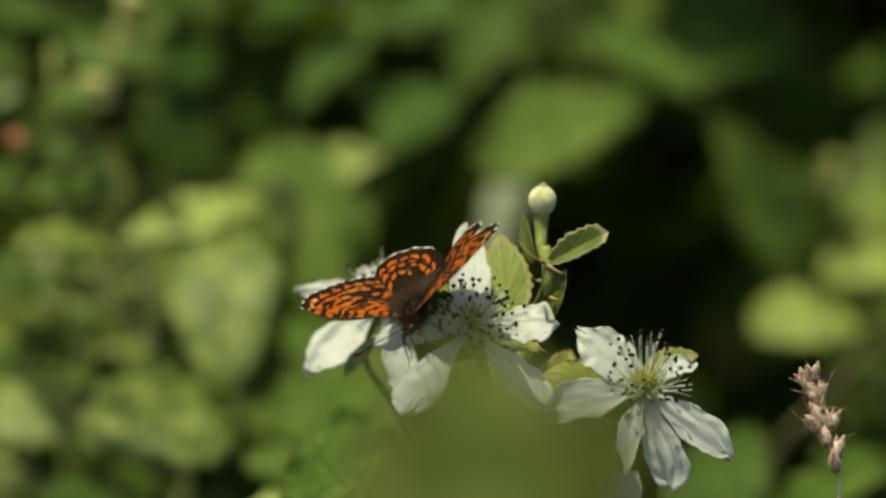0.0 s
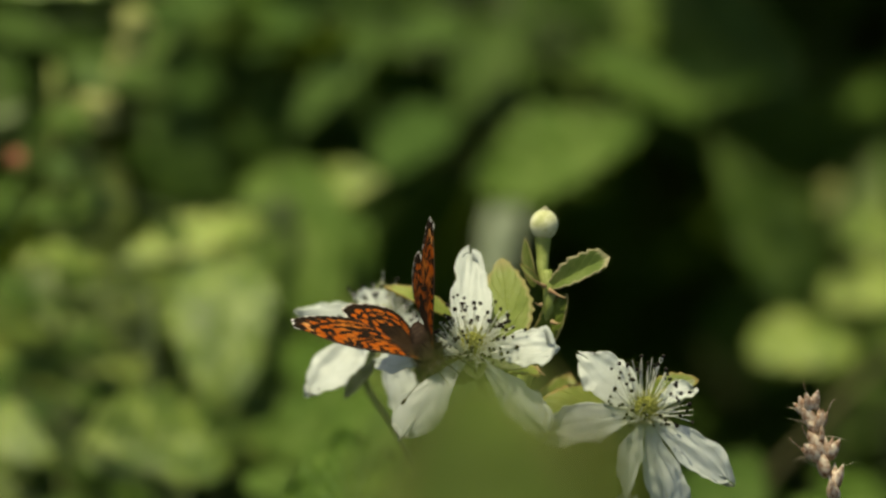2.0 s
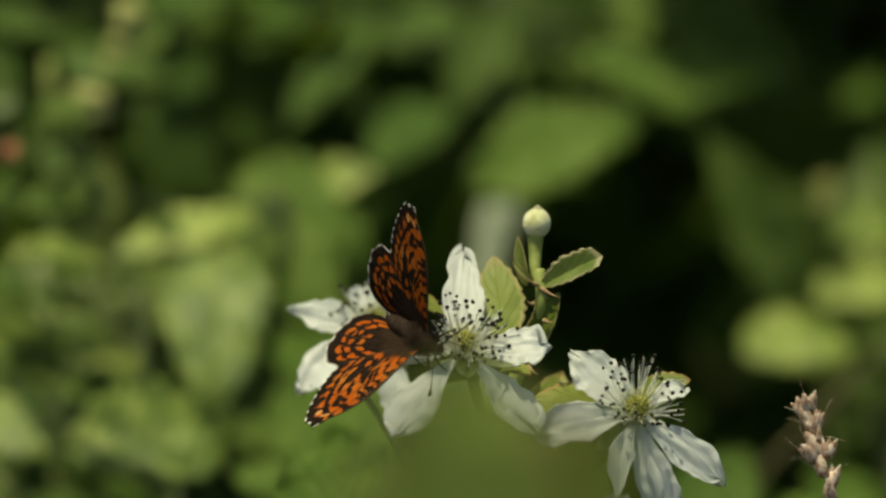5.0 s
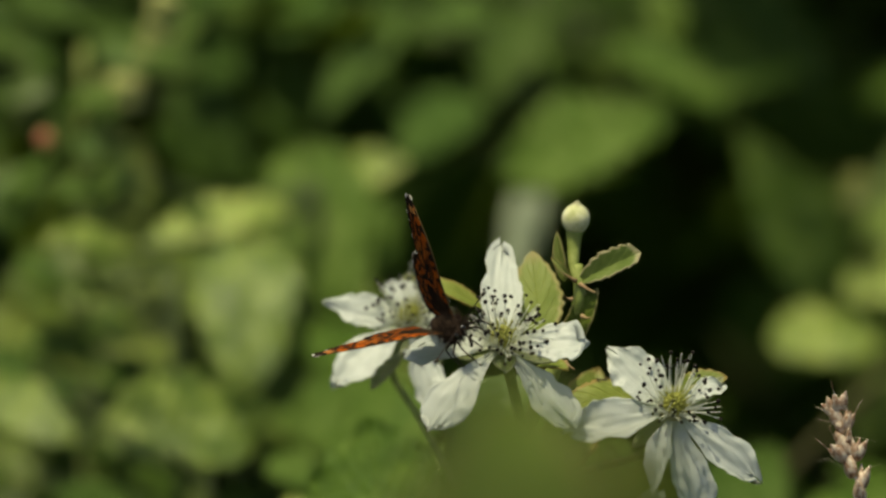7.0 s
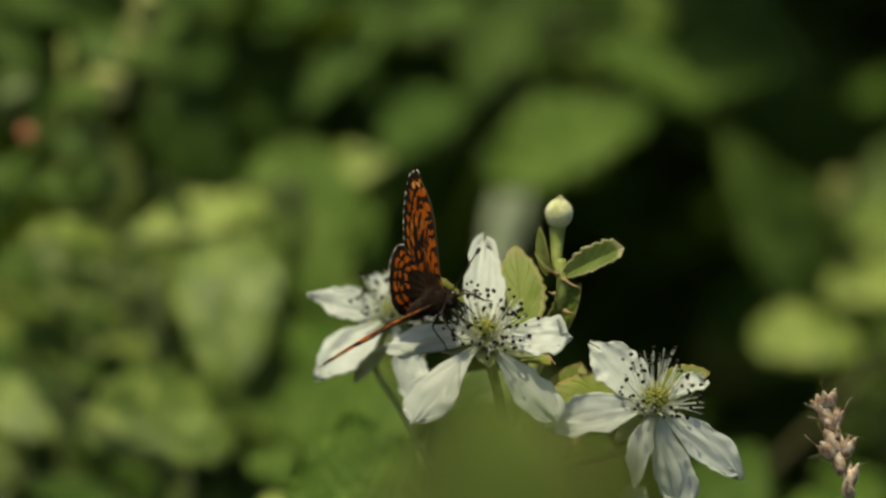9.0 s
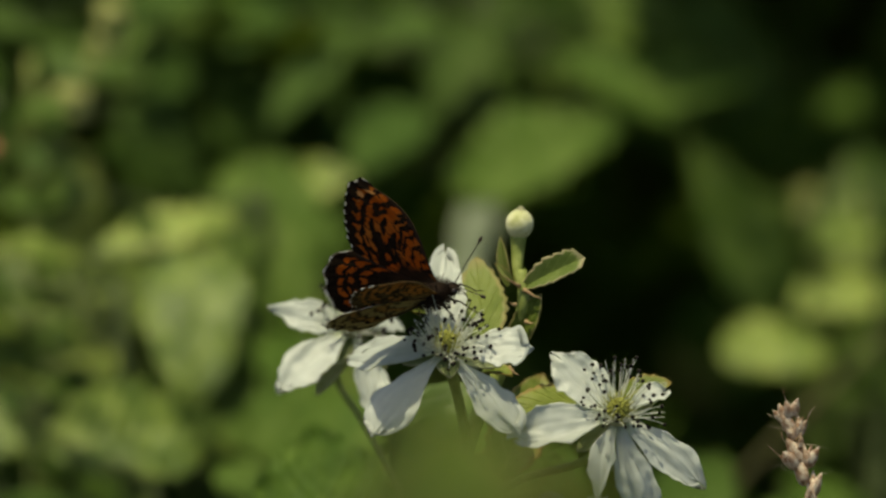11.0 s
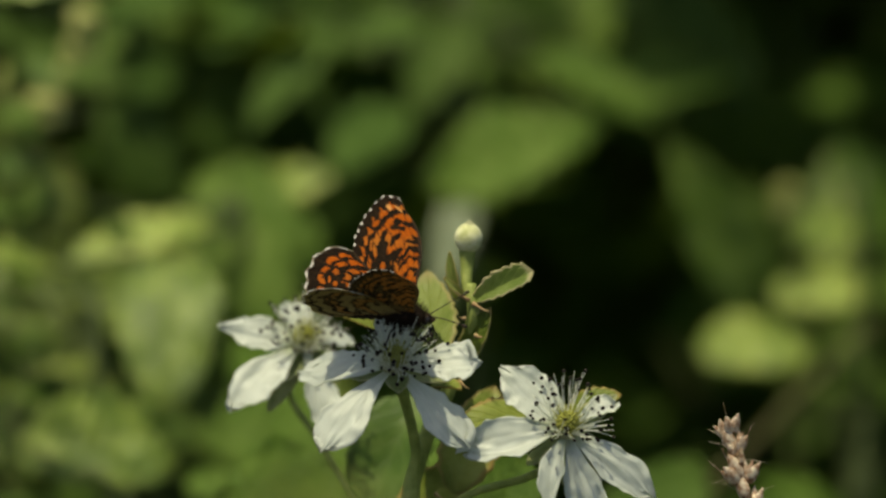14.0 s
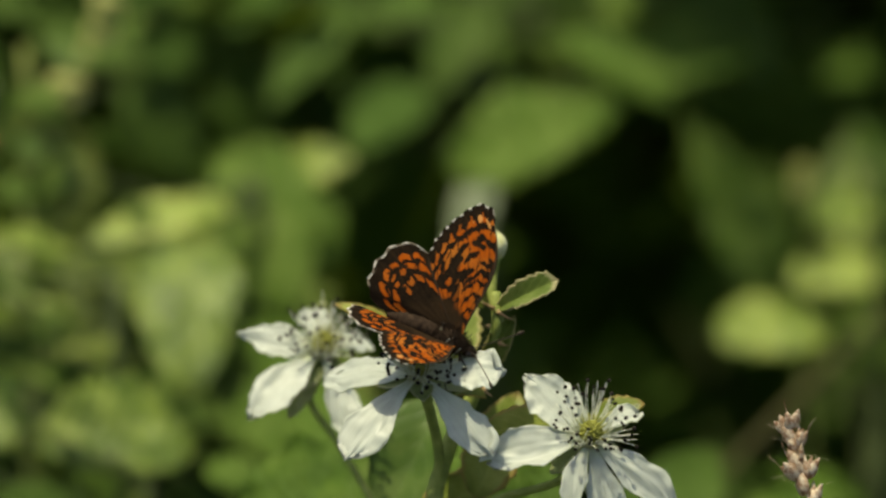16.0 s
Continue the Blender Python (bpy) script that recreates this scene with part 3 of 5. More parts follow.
blossom("open white bramble flower with dark anthers, the butterfly's perch", F1, AX1, [
    (spot(9.0, 0.6, 19), way(0.05, 0.30, -0.95), 6.7, -0.05, 0.25, 0.62, 0.3),
    (spot(22.3, -14.7, -2), way(-0.1, 0.50, -0.85), 7.6, 0.04, 0.12),
    (spot(20.5, -27.9, -3), way(0.5, -0.08, -0.85), 6.4, 0.04, 0.12),
    (spot(-1.6, -28.0, -8), way(-0.25, 0.45, -0.87), 7.6, 0.08, 0.12, 1.5),
    (spot(-5.6, -16.4, 15), way(-0.1, 0.6, -0.8), 6.6, 0.03, 0.10, 0.9, 0.15),
], [spot(18.3, -17.6, 4), spot(10.0, -19.4, -3), spot(2.4, -17.2, 4)],
    [spot(10.4, -19.2, 6), spot(12.4, -28.7, 10), spot(11.6, -37.8, 12), NODE], 150, 1, way(0.3, 0.8, 0.0), thick=0.0009)
blossom("open white bramble flower with drooping petals, lower on the spray", F2, AX2, [
    (spot(26.2, -16.3, 4), way(0.15, 0.45, -0.88), 8.6, 0.02, 0.15, 0.75, 0.45),
    (spot(20.4, -29.2, -1), way(-0.1, 0.5, -0.86), 8.2, 0.06, 0.3, 1.0, 0.25),
    (spot(33.3, -38.6, -3), way(-0.45, 0.08, -0.88), 5.0, 0.05, 0.8, 1.0, 0.75),
    (spot(40.2, -41.0, -1), way(0.1, 0.05, -0.98), 6.6, 0.05, 0.2, 1.2, 0.1),
    (spot(49.7, -36.4, 0), way(0.3, 0.14, -0.9), 6.6, 0.05, 0.2, 1.1, 0.35),
    (spot(44.2, -21.8, 4), way(-0.2, 0.7, -0.65), 4.2, 0.05, 0.4),
], [spot(44.5, -20.3, 5), spot(31.1, -17.9, 7), spot(30.0, -31.2, 2), spot(36.2, -34.7, -1), spot(43.0, -29.4, 3)],
    [spot(35.6, -30.0, 8), spot(30.3, -33.5, 12), spot(19.5, -37.0, 14), spot(13.2, -45.1, 13), NODE], 96, 2, way(0.35, 0.85, 0.0))
ASIDE = blossom("white bramble flower turned aside, slightly farther back", F3, AX3, [
    (spot(-20.1, -9.0, 44), way(-0.2, 0.5, -0.85), 6.8, 0.05, 0.15, 0.75, 0.75),
    (spot(-17.7, -22.2, 35), way(-0.3, 0.35, -0.88), 7.8, 0.05, 0.15, 1.0, 0.1),
    (spot(-2.0, -25.4, 36), way(0.3, 0.2, -0.9), 6.0, 0.05, 0.25),
    (spot(-7.9, -5.5, 48), way(0.2, 0.4, -0.85), 5.2, 0.0, 0.3),
    (spot(1.5, -11.1, 48), way(0.2, 0.7, -0.65), 5.2, 0.05, 0.2),
], [spot(-12.0, -23.1, 40), spot(-9.6, -18.4, 38), spot(-0.4, -18.5, 44), spot(-13.5, -11.1, 48), spot(-6.0, -3.7, 50)],
    [spot(-8.8, -20.0, 50), spot(-4.6, -27.0, 48), spot(-0.8, -33.4, 44), spot(6.1, -45.2, 36), NODE], 110, 3, way(0.1, 0.9, 0.0), thick=0.0006)
blossom("half-hidden white bramble flower low in the spray", F4, way(0.2, 0.5, -0.85), [
    (spot(26.1, -38.5, 16), way(0.0, 0.3, -0.95), 6.5, 0.0, 0.2),
    (spot(34.6, -39.3, 18), way(0.1, 0.4, -0.9), 6.0, 0.0, 0.2),
    (spot(15.9, -54.1, 12), way(0.0, 0.4, -0.9), 6.5, 0.03, 0.2),
    (spot(23.1, -63.9, 10), way(0.0, 0.3, -0.9), 6.5, 0.03, 0.2),
    (spot(38.4, -56.7, 10), way(0.0, 0.3, -0.9), 6.5, 0.03, 0.2),
], [spot(20.6, -47.2, 20), spot(34.2, -49.0, 20)], [spot(24.2, -55.1, 22), spot(15.9, -57.0, 16), NODE], 30, 4, way(0, 0.9, 0))

# ---------------------------------------------------------------- the flowering cane
CANE = thing("bramble_cane", Vector((NODE.x, NODE.y + 0.03, 0.0)), "arching green bramble cane with small thorns and young leaves", "plant")
foot = Vector((NODE.x, NODE.y + 0.03, -0.03))
keep_place(stem("stem", [foot, Vector((NODE.x - 0.01, NODE.y + 0.02, 0.35)), NODE - Vector((0, -0.004, 0.08)), NODE, NODE + Vector((0.001, 0.0, 0.003))], 0.0042, 0.0019, STEM, CANE, n=40), CANE)
keep_place(stem("side_stem", [NODE, spot(11.5, -37.3, 12), spot(12.2, -32.8, 13), spot(14.5, -26.0, 14), spot(17.9, -19.2, 14), spot(20.7, -12.3, 12), spot(21.8, -7.5, 10), spot(21.5, -2.6, 11)], 0.0016, 0.0009, STEM, CANE, n=40), CANE)


def thorn(base, tip, parent, thick=0.00042):
    bm = bmesh.new()
    mid = (base + tip) * 0.5 + Vector((0, 0, -0.0002))
    tube(bm, curve_points([base, mid, tip], 6), [thick, thick * 0.75, thick * 0.55, thick * 0.4, thick * 0.28, thick * 0.15, thick * 0.04], 7)
    return keep_place(part("thorn", bm, THORN, parent), parent)


for a, b in ((spot(21.8, -5.6, 9), spot(24.8, -7.1, 7)), (spot(21.2, -5.1, 9), spot(18.3, -3.1, 7)), (spot(22.1, -10.7, 9), spot(23.7, -10.9, 7)), (spot(19.9, -12.5, 10), spot(18.5, -13.4, 8)),
             (spot(19.5, -18.0, 12), spot(21.1, -19.3, 10)), (spot(17.3, -25.2, 14), spot(18.8, -25.9, 12)), (spot(20.5, -8.0, 9), spot(19.4, -7.5, 8)), (spot(15.5, -36.1, 14), spot(17.0, -36.9, 12))):
    thorn(a, b, CANE)
leaf("leaflet", spot(21.3, -5.6, 10), spot(31.5, -0.5, 8), way(-0.2, 0.35, -0.9), 5.0, LEAF_LET, CANE, teeth=6, fold=0.6, droop=0.05, seed=21, jag=0.22, pointed=1.15, blunt=0.26, label="small toothed leaflet with browned edge")
leaf("bract", spot(19.4, -5.2, 11), spot(18.1, 2.8, 11), way(-0.5, 0.3, -0.8), 2.2, LEAF_BROAD, CANE, teeth=3, fold=0.5, droop=0.02, seed=19, jag=0.03)
leaf("bract", spot(20.2, -4.6, 10), spot(17.2, -1.3, 9), way(-0.3, 0.5, -0.8), 1.5, LEAF_YOUNG, CANE, teeth=3, fold=0.3, droop=0.04, seed=20, jag=0.03, label="small bract with a pinkish-brown rim")
leaf("leaf", spot(15.6, -14.6, 13), spot(14.4, -0.3, 27), way(-0.1, 0.1, -0.99), 9.6, LEAF_BROAD, CANE, teeth=9, fold=0.2, droop=-0.03, seed=22, jag=0.16)
leaf("leaf", spot(6.6, -9.8, 22), spot(-4.6, -4.6, 21), way(0.0, 0.75, -0.6), 4.0, LEAF_YOUNG, CANE, teeth=8, fold=0.2, droop=0.07, seed=23, jag=0.1)
leaf("leaf", spot(32.3, -24.5, 12), spot(18.6, -25.3, 9), way(-0.1, 0.6, -0.78), 9.4, LEAF_YOUNG, CANE, teeth=8, fold=0.15, droop=0.08, seed=24, jag=0.12)
leaf("leaf", spot(37.0, -23.3, 9), spot(45.4, -20.4, 9), way(0.05, 0.6, -0.75), 6.0, LEAF_YOUNG, CANE, teeth=7, fold=0.25, droop=0.08, seed=25, jag=0.16)
leaf("leaf", spot(13.0, -21.0, 52), spot(3.0, -43.0, 46), way(-0.2, 0.5, -0.85), 16.0, LEAF_DEEP, CANE, teeth=9, fold=0.3, droop=0.04, seed=26, jag=0.12, ruffle=0.01)
leaf("leaf", spot(14.9, -18.8, 8), spot(19.9, -19.2, 4), way(0.1, 0.8, -0.5), 4.0, LEAF_YOUNG, CANE, teeth=5, fold=0.2, droop=0.12, seed=27, jag=0.08)
leaf("leaf", spot(18.4, -36.4, 24), spot(25.4, -19.2, 30), way(0.0, 0.5, -0.85), 11.0, LEAF_YOUNG, CANE, teeth=8, fold=0.2, droop=0.05, seed=28, jag=0.12)
leaf("leaf", spot(20.4, -15.0, 12), spot(24.6, -6.2, 9), way(0.05, 0.6, -0.8), 4.6, LEAF_BROAD, CANE, teeth=4, fold=0.4, droop=0.05, seed=29, jag=0.1)
leaf("leaf", spot(8.8, -41.8, 26), spot(22.6, -30.8, 30), way(0.1, 0.5, -0.85), 9.0, LEAF_YOUNG, CANE, teeth=8, fold=0.2, droop=0.03, seed=30, jag=0.12)

# ---------------------------------------------------------------- the bud
def flower_bud(centre, r, foot_points):
    top = thing("flower_bud", centre, "closed round pale green bramble flower bud on its stalk", "flower bud")
    bm = bmesh.new()
    axis = way(0.08, 0.98, -0.1)
    x = axis.orthogonal().normalized()
    m3 = Matrix((x, axis.cross(x), axis)).transposed()
    made = bmesh.ops.create_uvsphere(bm, u_segments=30, v_segments=20, radius=1.0)["verts"]
    for p in made:
        k = math.atan2(p.co.y, p.co.x)
        seam = abs(math.sin(k * 2.5))
        h = p.co.z
        flat = 1 - 0.05 * (1 - seam) ** 3 * (0.6 + h)
        peak = 0.05 * max(0, h) ** 6 - 0.10 * max(0, h) ** 40
        p.co = centre + m3 @ Vector((p.co.x * r * flat, p.co.y * r * flat, (h + peak) * r * (1.02 if h > 0 else 1.12)))
    keep_place(part("body", bm, BUDSKIN, top), top)
    for k in range(5):
        a = k * math.tau / 5 + 0.4
        d = m3 @ Vector((math.cos(a), math.sin(a), 0))
        bm = bmesh.new()
        tube(bm, curve_points([centre + axis * r * 0.86 + d * r * 0.34, centre + axis * r * 1.10 + d * r * 0.14, centre + axis * r * 1.26 + d * r * 0.05], 5), [0.00030, 0.00028, 0.00024, 0.0002, 0.00013, 0.00005], 6)
        keep_place(part("sepal_tip", bm, SEPAL, top), top)
    ob = stem("stalk", [centre - axis * r * 0.95, *foot_points], 0.00135, 0.00055, STEM, top, "pale green stalk, thicker under the bud")
    keep_place(ob, top)
    return top


flower_bud(spot(21.2, 4.9, 12), 0.00225, [spot(20.9, 0.1, 12), spot(20.9, -3.1, 11), spot(21.5, -6.0, 10)])

# ---------------------------------------------------------------- the grass ear
def grass_ear():
    """A drooping dry ear of grass on its culm, pivoted where it leaves the ground."""
    ear_top, low = spot(62.4, -25.6, 0), spot(66.2, -40.9, -2)
    root = Vector((low.x + 0.004, low.y + 0.02, 0.0))
    top = thing("grass_ear", root, "dry pinkish-tan ear of grass with fine awns on a thin stem", "grass")
    axis = curve_points([ear_top, spot(63.5, -29.5, 0), spot(64.7, -34.5, -1), low], 20)
    keep_place(stem("culm", [root - Vector((0, 0, 0.02)), root + Vector((0.0, -0.004, 0.3)), root + Vector((-0.003, -0.012, 0.6)), low], 0.0011, 0.00028, AWN, top, n=60), top)
    keep_place(stem("rachis", [low, axis[15], axis[10], axis[5], ear_top], 0.00028, 0.00016, AWN, top, n=20), top)
    rng = random.Random(8)
    down = (low - ear_top).normalized()
    for k, (f, side, size, aside) in enumerate(((0.06, -0.7, 3.6, -1.6), (0.02, 0.2, 3.4, 0.4), (0.22, -0.35, 4.2, -0.6), (0.26, 0.6, 3.8, 0.9), (0.34, -0.1, 3.4, 0.0), (0.47, 0.3, 3.6, 0.3), (0.50, -0.5, 3.8, -0.5),
                                            (0.62, -0.6, 4.4, -0.8), (0.60, 0.5, 5.0, 0.9), (0.78, -0.2, 5.0, -0.5), (0.88, 0.4, 5.0, 0.6), (0.98, 0.1, 4.6, -0.2))):
        p = axis[int(f * 20)] + way(1, 0, 0) * aside * 0.0005
        out = (way(side, 0.1, rng.uniform(-0.6, 0.2)) * 0.55 - down * 0.9).normalized()
        for g in range(3):
            o = (out + way(rng.uniform(-.4, .4), rng.uniform(-.4, .4), rng.uniform(-.4, .4)) * 0.42).normalized()
            q = o.to_track_quat("Z", "X").to_matrix()
            bm = bmesh.new()
            L = size * 0.00095 * rng.uniform(0.8, 1.1)
            made = bmesh.ops.create_uvsphere(bm, u_segments=12, v_segments=12, radius=1.0)["verts"]
            for v in made:
                s = (v.co.z + 1) / 2
                keel = 1 + 0.25 * max(0.0, math.cos(math.atan2(v.co.y, v.co.x) * 2))
                taper = (1 - s) ** 0.55 * 0.97 + 0.03
                v.co = p + q @ Vector((v.co.x * L * 0.31 * keel * taper, v.co.y * L * 0.20 * taper, s * L))
            if rng.random() < 0.2:
                e = (o + way(rng.uniform(-.5, .5), rng.uniform(-.2, .5), 0) * 0.35).normalized()
                tube(bm, [p + o * L * 0.95, p + o * L * 0.95 + e * L * 0.45, p + o * L * 0.95 + e * L * 0.8 + way(0.3, -0.2, 0) * L * 0.1], [0.00006, 0.00004, 0.00002], 5)
            name = "glume"
            keep_place(part(name, bm, GLUME, top), top)
    for k in range(8):
        p = axis[rng.randrange(1, 19)]
        e = way(rng.choice((-1, 1)) * rng.uniform(0.6, 1), rng.uniform(-0.1, 0.7), rng.uniform(-0.4, 0.4))
        bm = bmesh.new()
        tube(bm, [p, p + e * 0.0025, p + e * 0.0052 + way(0, -0.4, 0) * 0.0006], [0.00004, 0.00003, 0.000015], 5)
        keep_place(part("awn", bm, AWN, top), top)
    return top, root


EAR, EAR_ROOT = grass_ear()

# ---------------------------------------------------------------- plants behind
def shoot(label, foot, top, leaves, material=STEM, thick=0.0025, group="bramble shoots"):
    """A leafy shoot: one stem from the ground and its leaves on stalks."""
    ob = thing("bramble_shoot", Vector((foot.x, foot.y, 0.0)), label, "plant", group)
    low = Vector((foot.x, foot.y, -0.02))
    line = [low, low.lerp(top, 0.5) + Vector((0.01, 0.01, 0.02)), top]
    keep_place(stem("stem", line, thick, thick * 0.45, material, ob, n=30), ob)
    pts = curve_points(line, 60)
    for k, (base, tip, face, width, mat, seed, *form) in enumerate(leaves):
        near = min(pts, key=lambda p: (p - base).length)
        leaf("leaf", base, tip, face, width, mat, ob, teeth=10, fold=0.16, droop=form[1] if len(form) > 1 else 0.05, seed=seed, jag=0.13, ruffle=0.13, plump=form[0] if form else 0.72)
        keep_place(stem("leaf_stalk", [near, (near + base) * 0.5 + Vector((0, 0, -0.004)), base + (tip - base) * 0.03], 0.0007, 0.0005, STEM_BROWN, ob, n=10, sides=6), ob)
    return ob


SUNUP = way(-0.25, 0.7, -0.67)
FRONT, LEFTUP, FLATTER = way(-0.05, 0.62, -0.78), way(-0.35, 0.6, -0.7), way(0, 0.8, -0.6)
shoot("bramble shoot with broad pale green leaves, coloured for sunlight", spot(-44.1, -67.7, 358), spot(-27.0, 13.4, 353), [
    (spot(-33.1, 8.9, 340), spot(-63.2, -1.0, 322), SUNUP, 16.0, LEAF_SUN_TONE, 31),
    (spot(-39.9, 2.2, 316), spot(-39.7, -30.6, 286), way(-0.05, 0.45, -0.9), 24.9, LEAF_SUN_TONE, 35, 0.6, 0.1),
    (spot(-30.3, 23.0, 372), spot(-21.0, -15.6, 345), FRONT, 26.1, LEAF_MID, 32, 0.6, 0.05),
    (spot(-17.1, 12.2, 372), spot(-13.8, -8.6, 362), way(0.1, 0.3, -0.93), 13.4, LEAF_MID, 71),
    (spot(-63.7, -0.1, 300), spot(-81.0, 2.0, 286), SUNUP, 12.0, LEAF_SUN_TONE, 34),
    (spot(-75.7, -13.8, 310), spot(-89.5, -8.7, 300), FRONT, 10.5, LEAF_SUN_TONE, 65),
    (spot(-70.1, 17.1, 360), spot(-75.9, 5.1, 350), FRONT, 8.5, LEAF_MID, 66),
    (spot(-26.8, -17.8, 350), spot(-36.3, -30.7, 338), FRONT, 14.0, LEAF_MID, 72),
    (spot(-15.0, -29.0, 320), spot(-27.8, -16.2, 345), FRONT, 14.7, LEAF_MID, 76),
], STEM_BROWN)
shoot("bramble shoot near the ground, veined leaves in sun and shade tones", spot(-52.2, -81.4, 288), spot(-48.0, -40.7, 280), [
    (spot(-37.9, -35.2, 262), spot(-67.5, -37.3, 244), way(-0.15, 0.5, -0.85), 27.0, LEAF_SUN_TONE, 36, 0.55, 0.06),
    (spot(-93.8, -28.1, 290), spot(-73.7, -39.7, 272), SUNUP, 14.0, LEAF_SUN_TONE, 37),
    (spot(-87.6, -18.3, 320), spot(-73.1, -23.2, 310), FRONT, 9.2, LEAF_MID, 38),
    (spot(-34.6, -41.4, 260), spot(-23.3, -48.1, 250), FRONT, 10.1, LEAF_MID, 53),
    (spot(-59.7, -53.5, 278), spot(-79.3, -49.5, 263), FRONT, 12.0, LEAF_DIM_TONE, 40),
    (spot(-83.2, -25.2, 298), spot(-96.6, -22.8, 293), FRONT, 10.0, LEAF_DIM_TONE, 67),
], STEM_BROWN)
shoot("leafy bramble shoot just behind the blossoms", spot(-8.6, -98.4, 150), spot(-9.6, -52.8, 140), [
    (spot(-9.1, -60.1, 88), spot(-12.8, -30.6, 116), way(-0.1, 0.55, -0.83), 28, LEAF_MID, 41),
    (spot(-7.1, -45.6, 250), spot(-13.5, -26.0, 272), FRONT, 21, LEAF_MID, 79),
    (spot(-14.0, -44.9, 262), spot(-24.4, -24.4, 280), FRONT, 22, LEAF_MID, 82),
    (spot(6.3, -49.7, 74), spot(13.7, -25.2, 92), FRONT, 20, LEAF_MID, 83),
    (spot(22.4, -51.2, 66), spot(29.9, -31.6, 78), FRONT, 18, LEAF_MID, 84),
    (spot(-20.9, -42.0, 286), spot(-32.1, -24.6, 300), FRONT, 18, LEAF_MID, 85),
    (spot(2.7, -57.3, 150), spot(0.6, -36.4, 168), FRONT, 16, LEAF_SUN_TONE, 64),
    (spot(-26.5, -60.4, 170), spot(-27.9, -46.4, 185), FRONT, 14, LEAF_SUN_TONE, 54),
], STEM_BROWN)
shoot("tall bramble shoot against the dark hollow, leaves in mid and shade tones", spot(19.4, -74.4, 492), spot(21.2, 65.9, 475), [
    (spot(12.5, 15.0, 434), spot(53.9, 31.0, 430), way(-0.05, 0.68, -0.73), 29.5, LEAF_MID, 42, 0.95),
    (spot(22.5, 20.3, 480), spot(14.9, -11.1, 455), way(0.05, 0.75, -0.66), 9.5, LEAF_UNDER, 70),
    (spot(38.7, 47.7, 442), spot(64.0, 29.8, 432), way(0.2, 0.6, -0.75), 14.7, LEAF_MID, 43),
    (spot(22.1, 54.5, 452), spot(9.1, 31.5, 437), FRONT, 13.7, LEAF_SHADE_TONE, 44),
    (spot(45.4, 55.3, 472), spot(29.5, 62.7, 462), FRONT, 15.8, LEAF_SHADE_TONE, 45),
    (spot(-8.4, 55.3, 472), spot(-29.2, 29.5, 462), FRONT, 11.6, LEAF_DIM_TONE, 46),
    (spot(-24.2, 57.9, 472), spot(-39.8, 48.5, 467), LEFTUP, 14.7, LEAF_DIM_TONE, 47),
    (spot(12.8, 56.0, 492), spot(-8.5, 50.4, 482), FRONT, 13.7, LEAF_DIM_TONE, 55),
    (spot(79.8, 56.1, 610), spot(89.3, 35.8, 600), FRONT, 17, LEAF_SHADE_TONE, 87),
    (spot(68.8, 66.7, 540), spot(86.7, 45.6, 530), FRONT, 17.8, LEAF_SHADE_TONE, 86),
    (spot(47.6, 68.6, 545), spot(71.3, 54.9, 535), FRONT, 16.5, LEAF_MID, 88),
    (spot(83.9, 54.9, 560), spot(91.4, 36.4, 545), FRONT, 13.8, LEAF_DIM_TONE, 81),
    (spot(28.2, 66.4, 520), spot(15.1, 47.1, 505), FRONT, 14.8, LEAF_SHADE_TONE, 94),
    (spot(36.4, 66.5, 525), spot(48.3, 51.1, 515), FRONT, 14.9, LEAF_SHADE_TONE, 95),
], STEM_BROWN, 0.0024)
SUN_TONED_SHOOT = shoot("bramble shoot with rounded leaves coloured bright for sun", spot(104.2, -88.5, 505), spot(97.5, -10.6, 505), [
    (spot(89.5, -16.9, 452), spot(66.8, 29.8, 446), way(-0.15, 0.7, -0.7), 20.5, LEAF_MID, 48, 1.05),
    (spot(108.5, -19.8, 500), spot(110.5, 27.0, 520), FRONT, 22.0, LEAF_SUN_TONE, 49, 0.9),
    (spot(114.4, -8.5, 470), spot(89.0, -11.8, 455), SUNUP, 19.0, LEAF_SUN_TONE, 51),
    (spot(116.5, 6.0, 490), spot(96.1, 2.4, 475), SUNUP, 16.0, LEAF_SUN_TONE, 93),
    (spot(97.1, -19.6, 440), spot(74.4, -22.7, 424), way(-0.1, 0.65, -0.74), 22.5, LEAF_SUN_TONE, 50, 0.45, 0.04),
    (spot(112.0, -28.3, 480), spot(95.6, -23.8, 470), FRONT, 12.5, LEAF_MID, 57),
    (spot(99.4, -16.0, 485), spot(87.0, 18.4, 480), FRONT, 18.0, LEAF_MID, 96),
    (spot(69.9, -22.2, 780), spot(52.4, -7.4, 760), FRONT, 23.0, LEAF_DIM_TONE, 89),
    (spot(57.0, 4.8, 760), spot(43.4, 13.3, 745), FRONT, 17.0, LEAF_DIM_TONE, 90),
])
LOW_SHOOT = shoot("low bramble shoot with plain green leaves", spot(71.4, -99.6, 300), spot(68.6, -56.3, 290), [
    (spot(69.2, -68.4, 280), spot(54.5, -50.3, 270), FRONT, 14, LEAF_MID, 59),
    (spot(99.3, -53.2, 300), spot(78.9, -44.8, 290), FLATTER, 11, LEAF_MID, 60),
    (spot(73.7, -60.2, 300), spot(89.3, -50.5, 290), FLATTER, 13, LEAF_MID, 61),
    (spot(49.7, -62.0, 235), spot(66.1, -39.5, 265), FRONT, 22.0, LEAF_SHADE_TONE, 91),
    (spot(68.1, -57.0, 255), spot(91.8, -48.6, 240), SUNUP, 14.0, LEAF_MID, 92),
], STEM_BROWN)
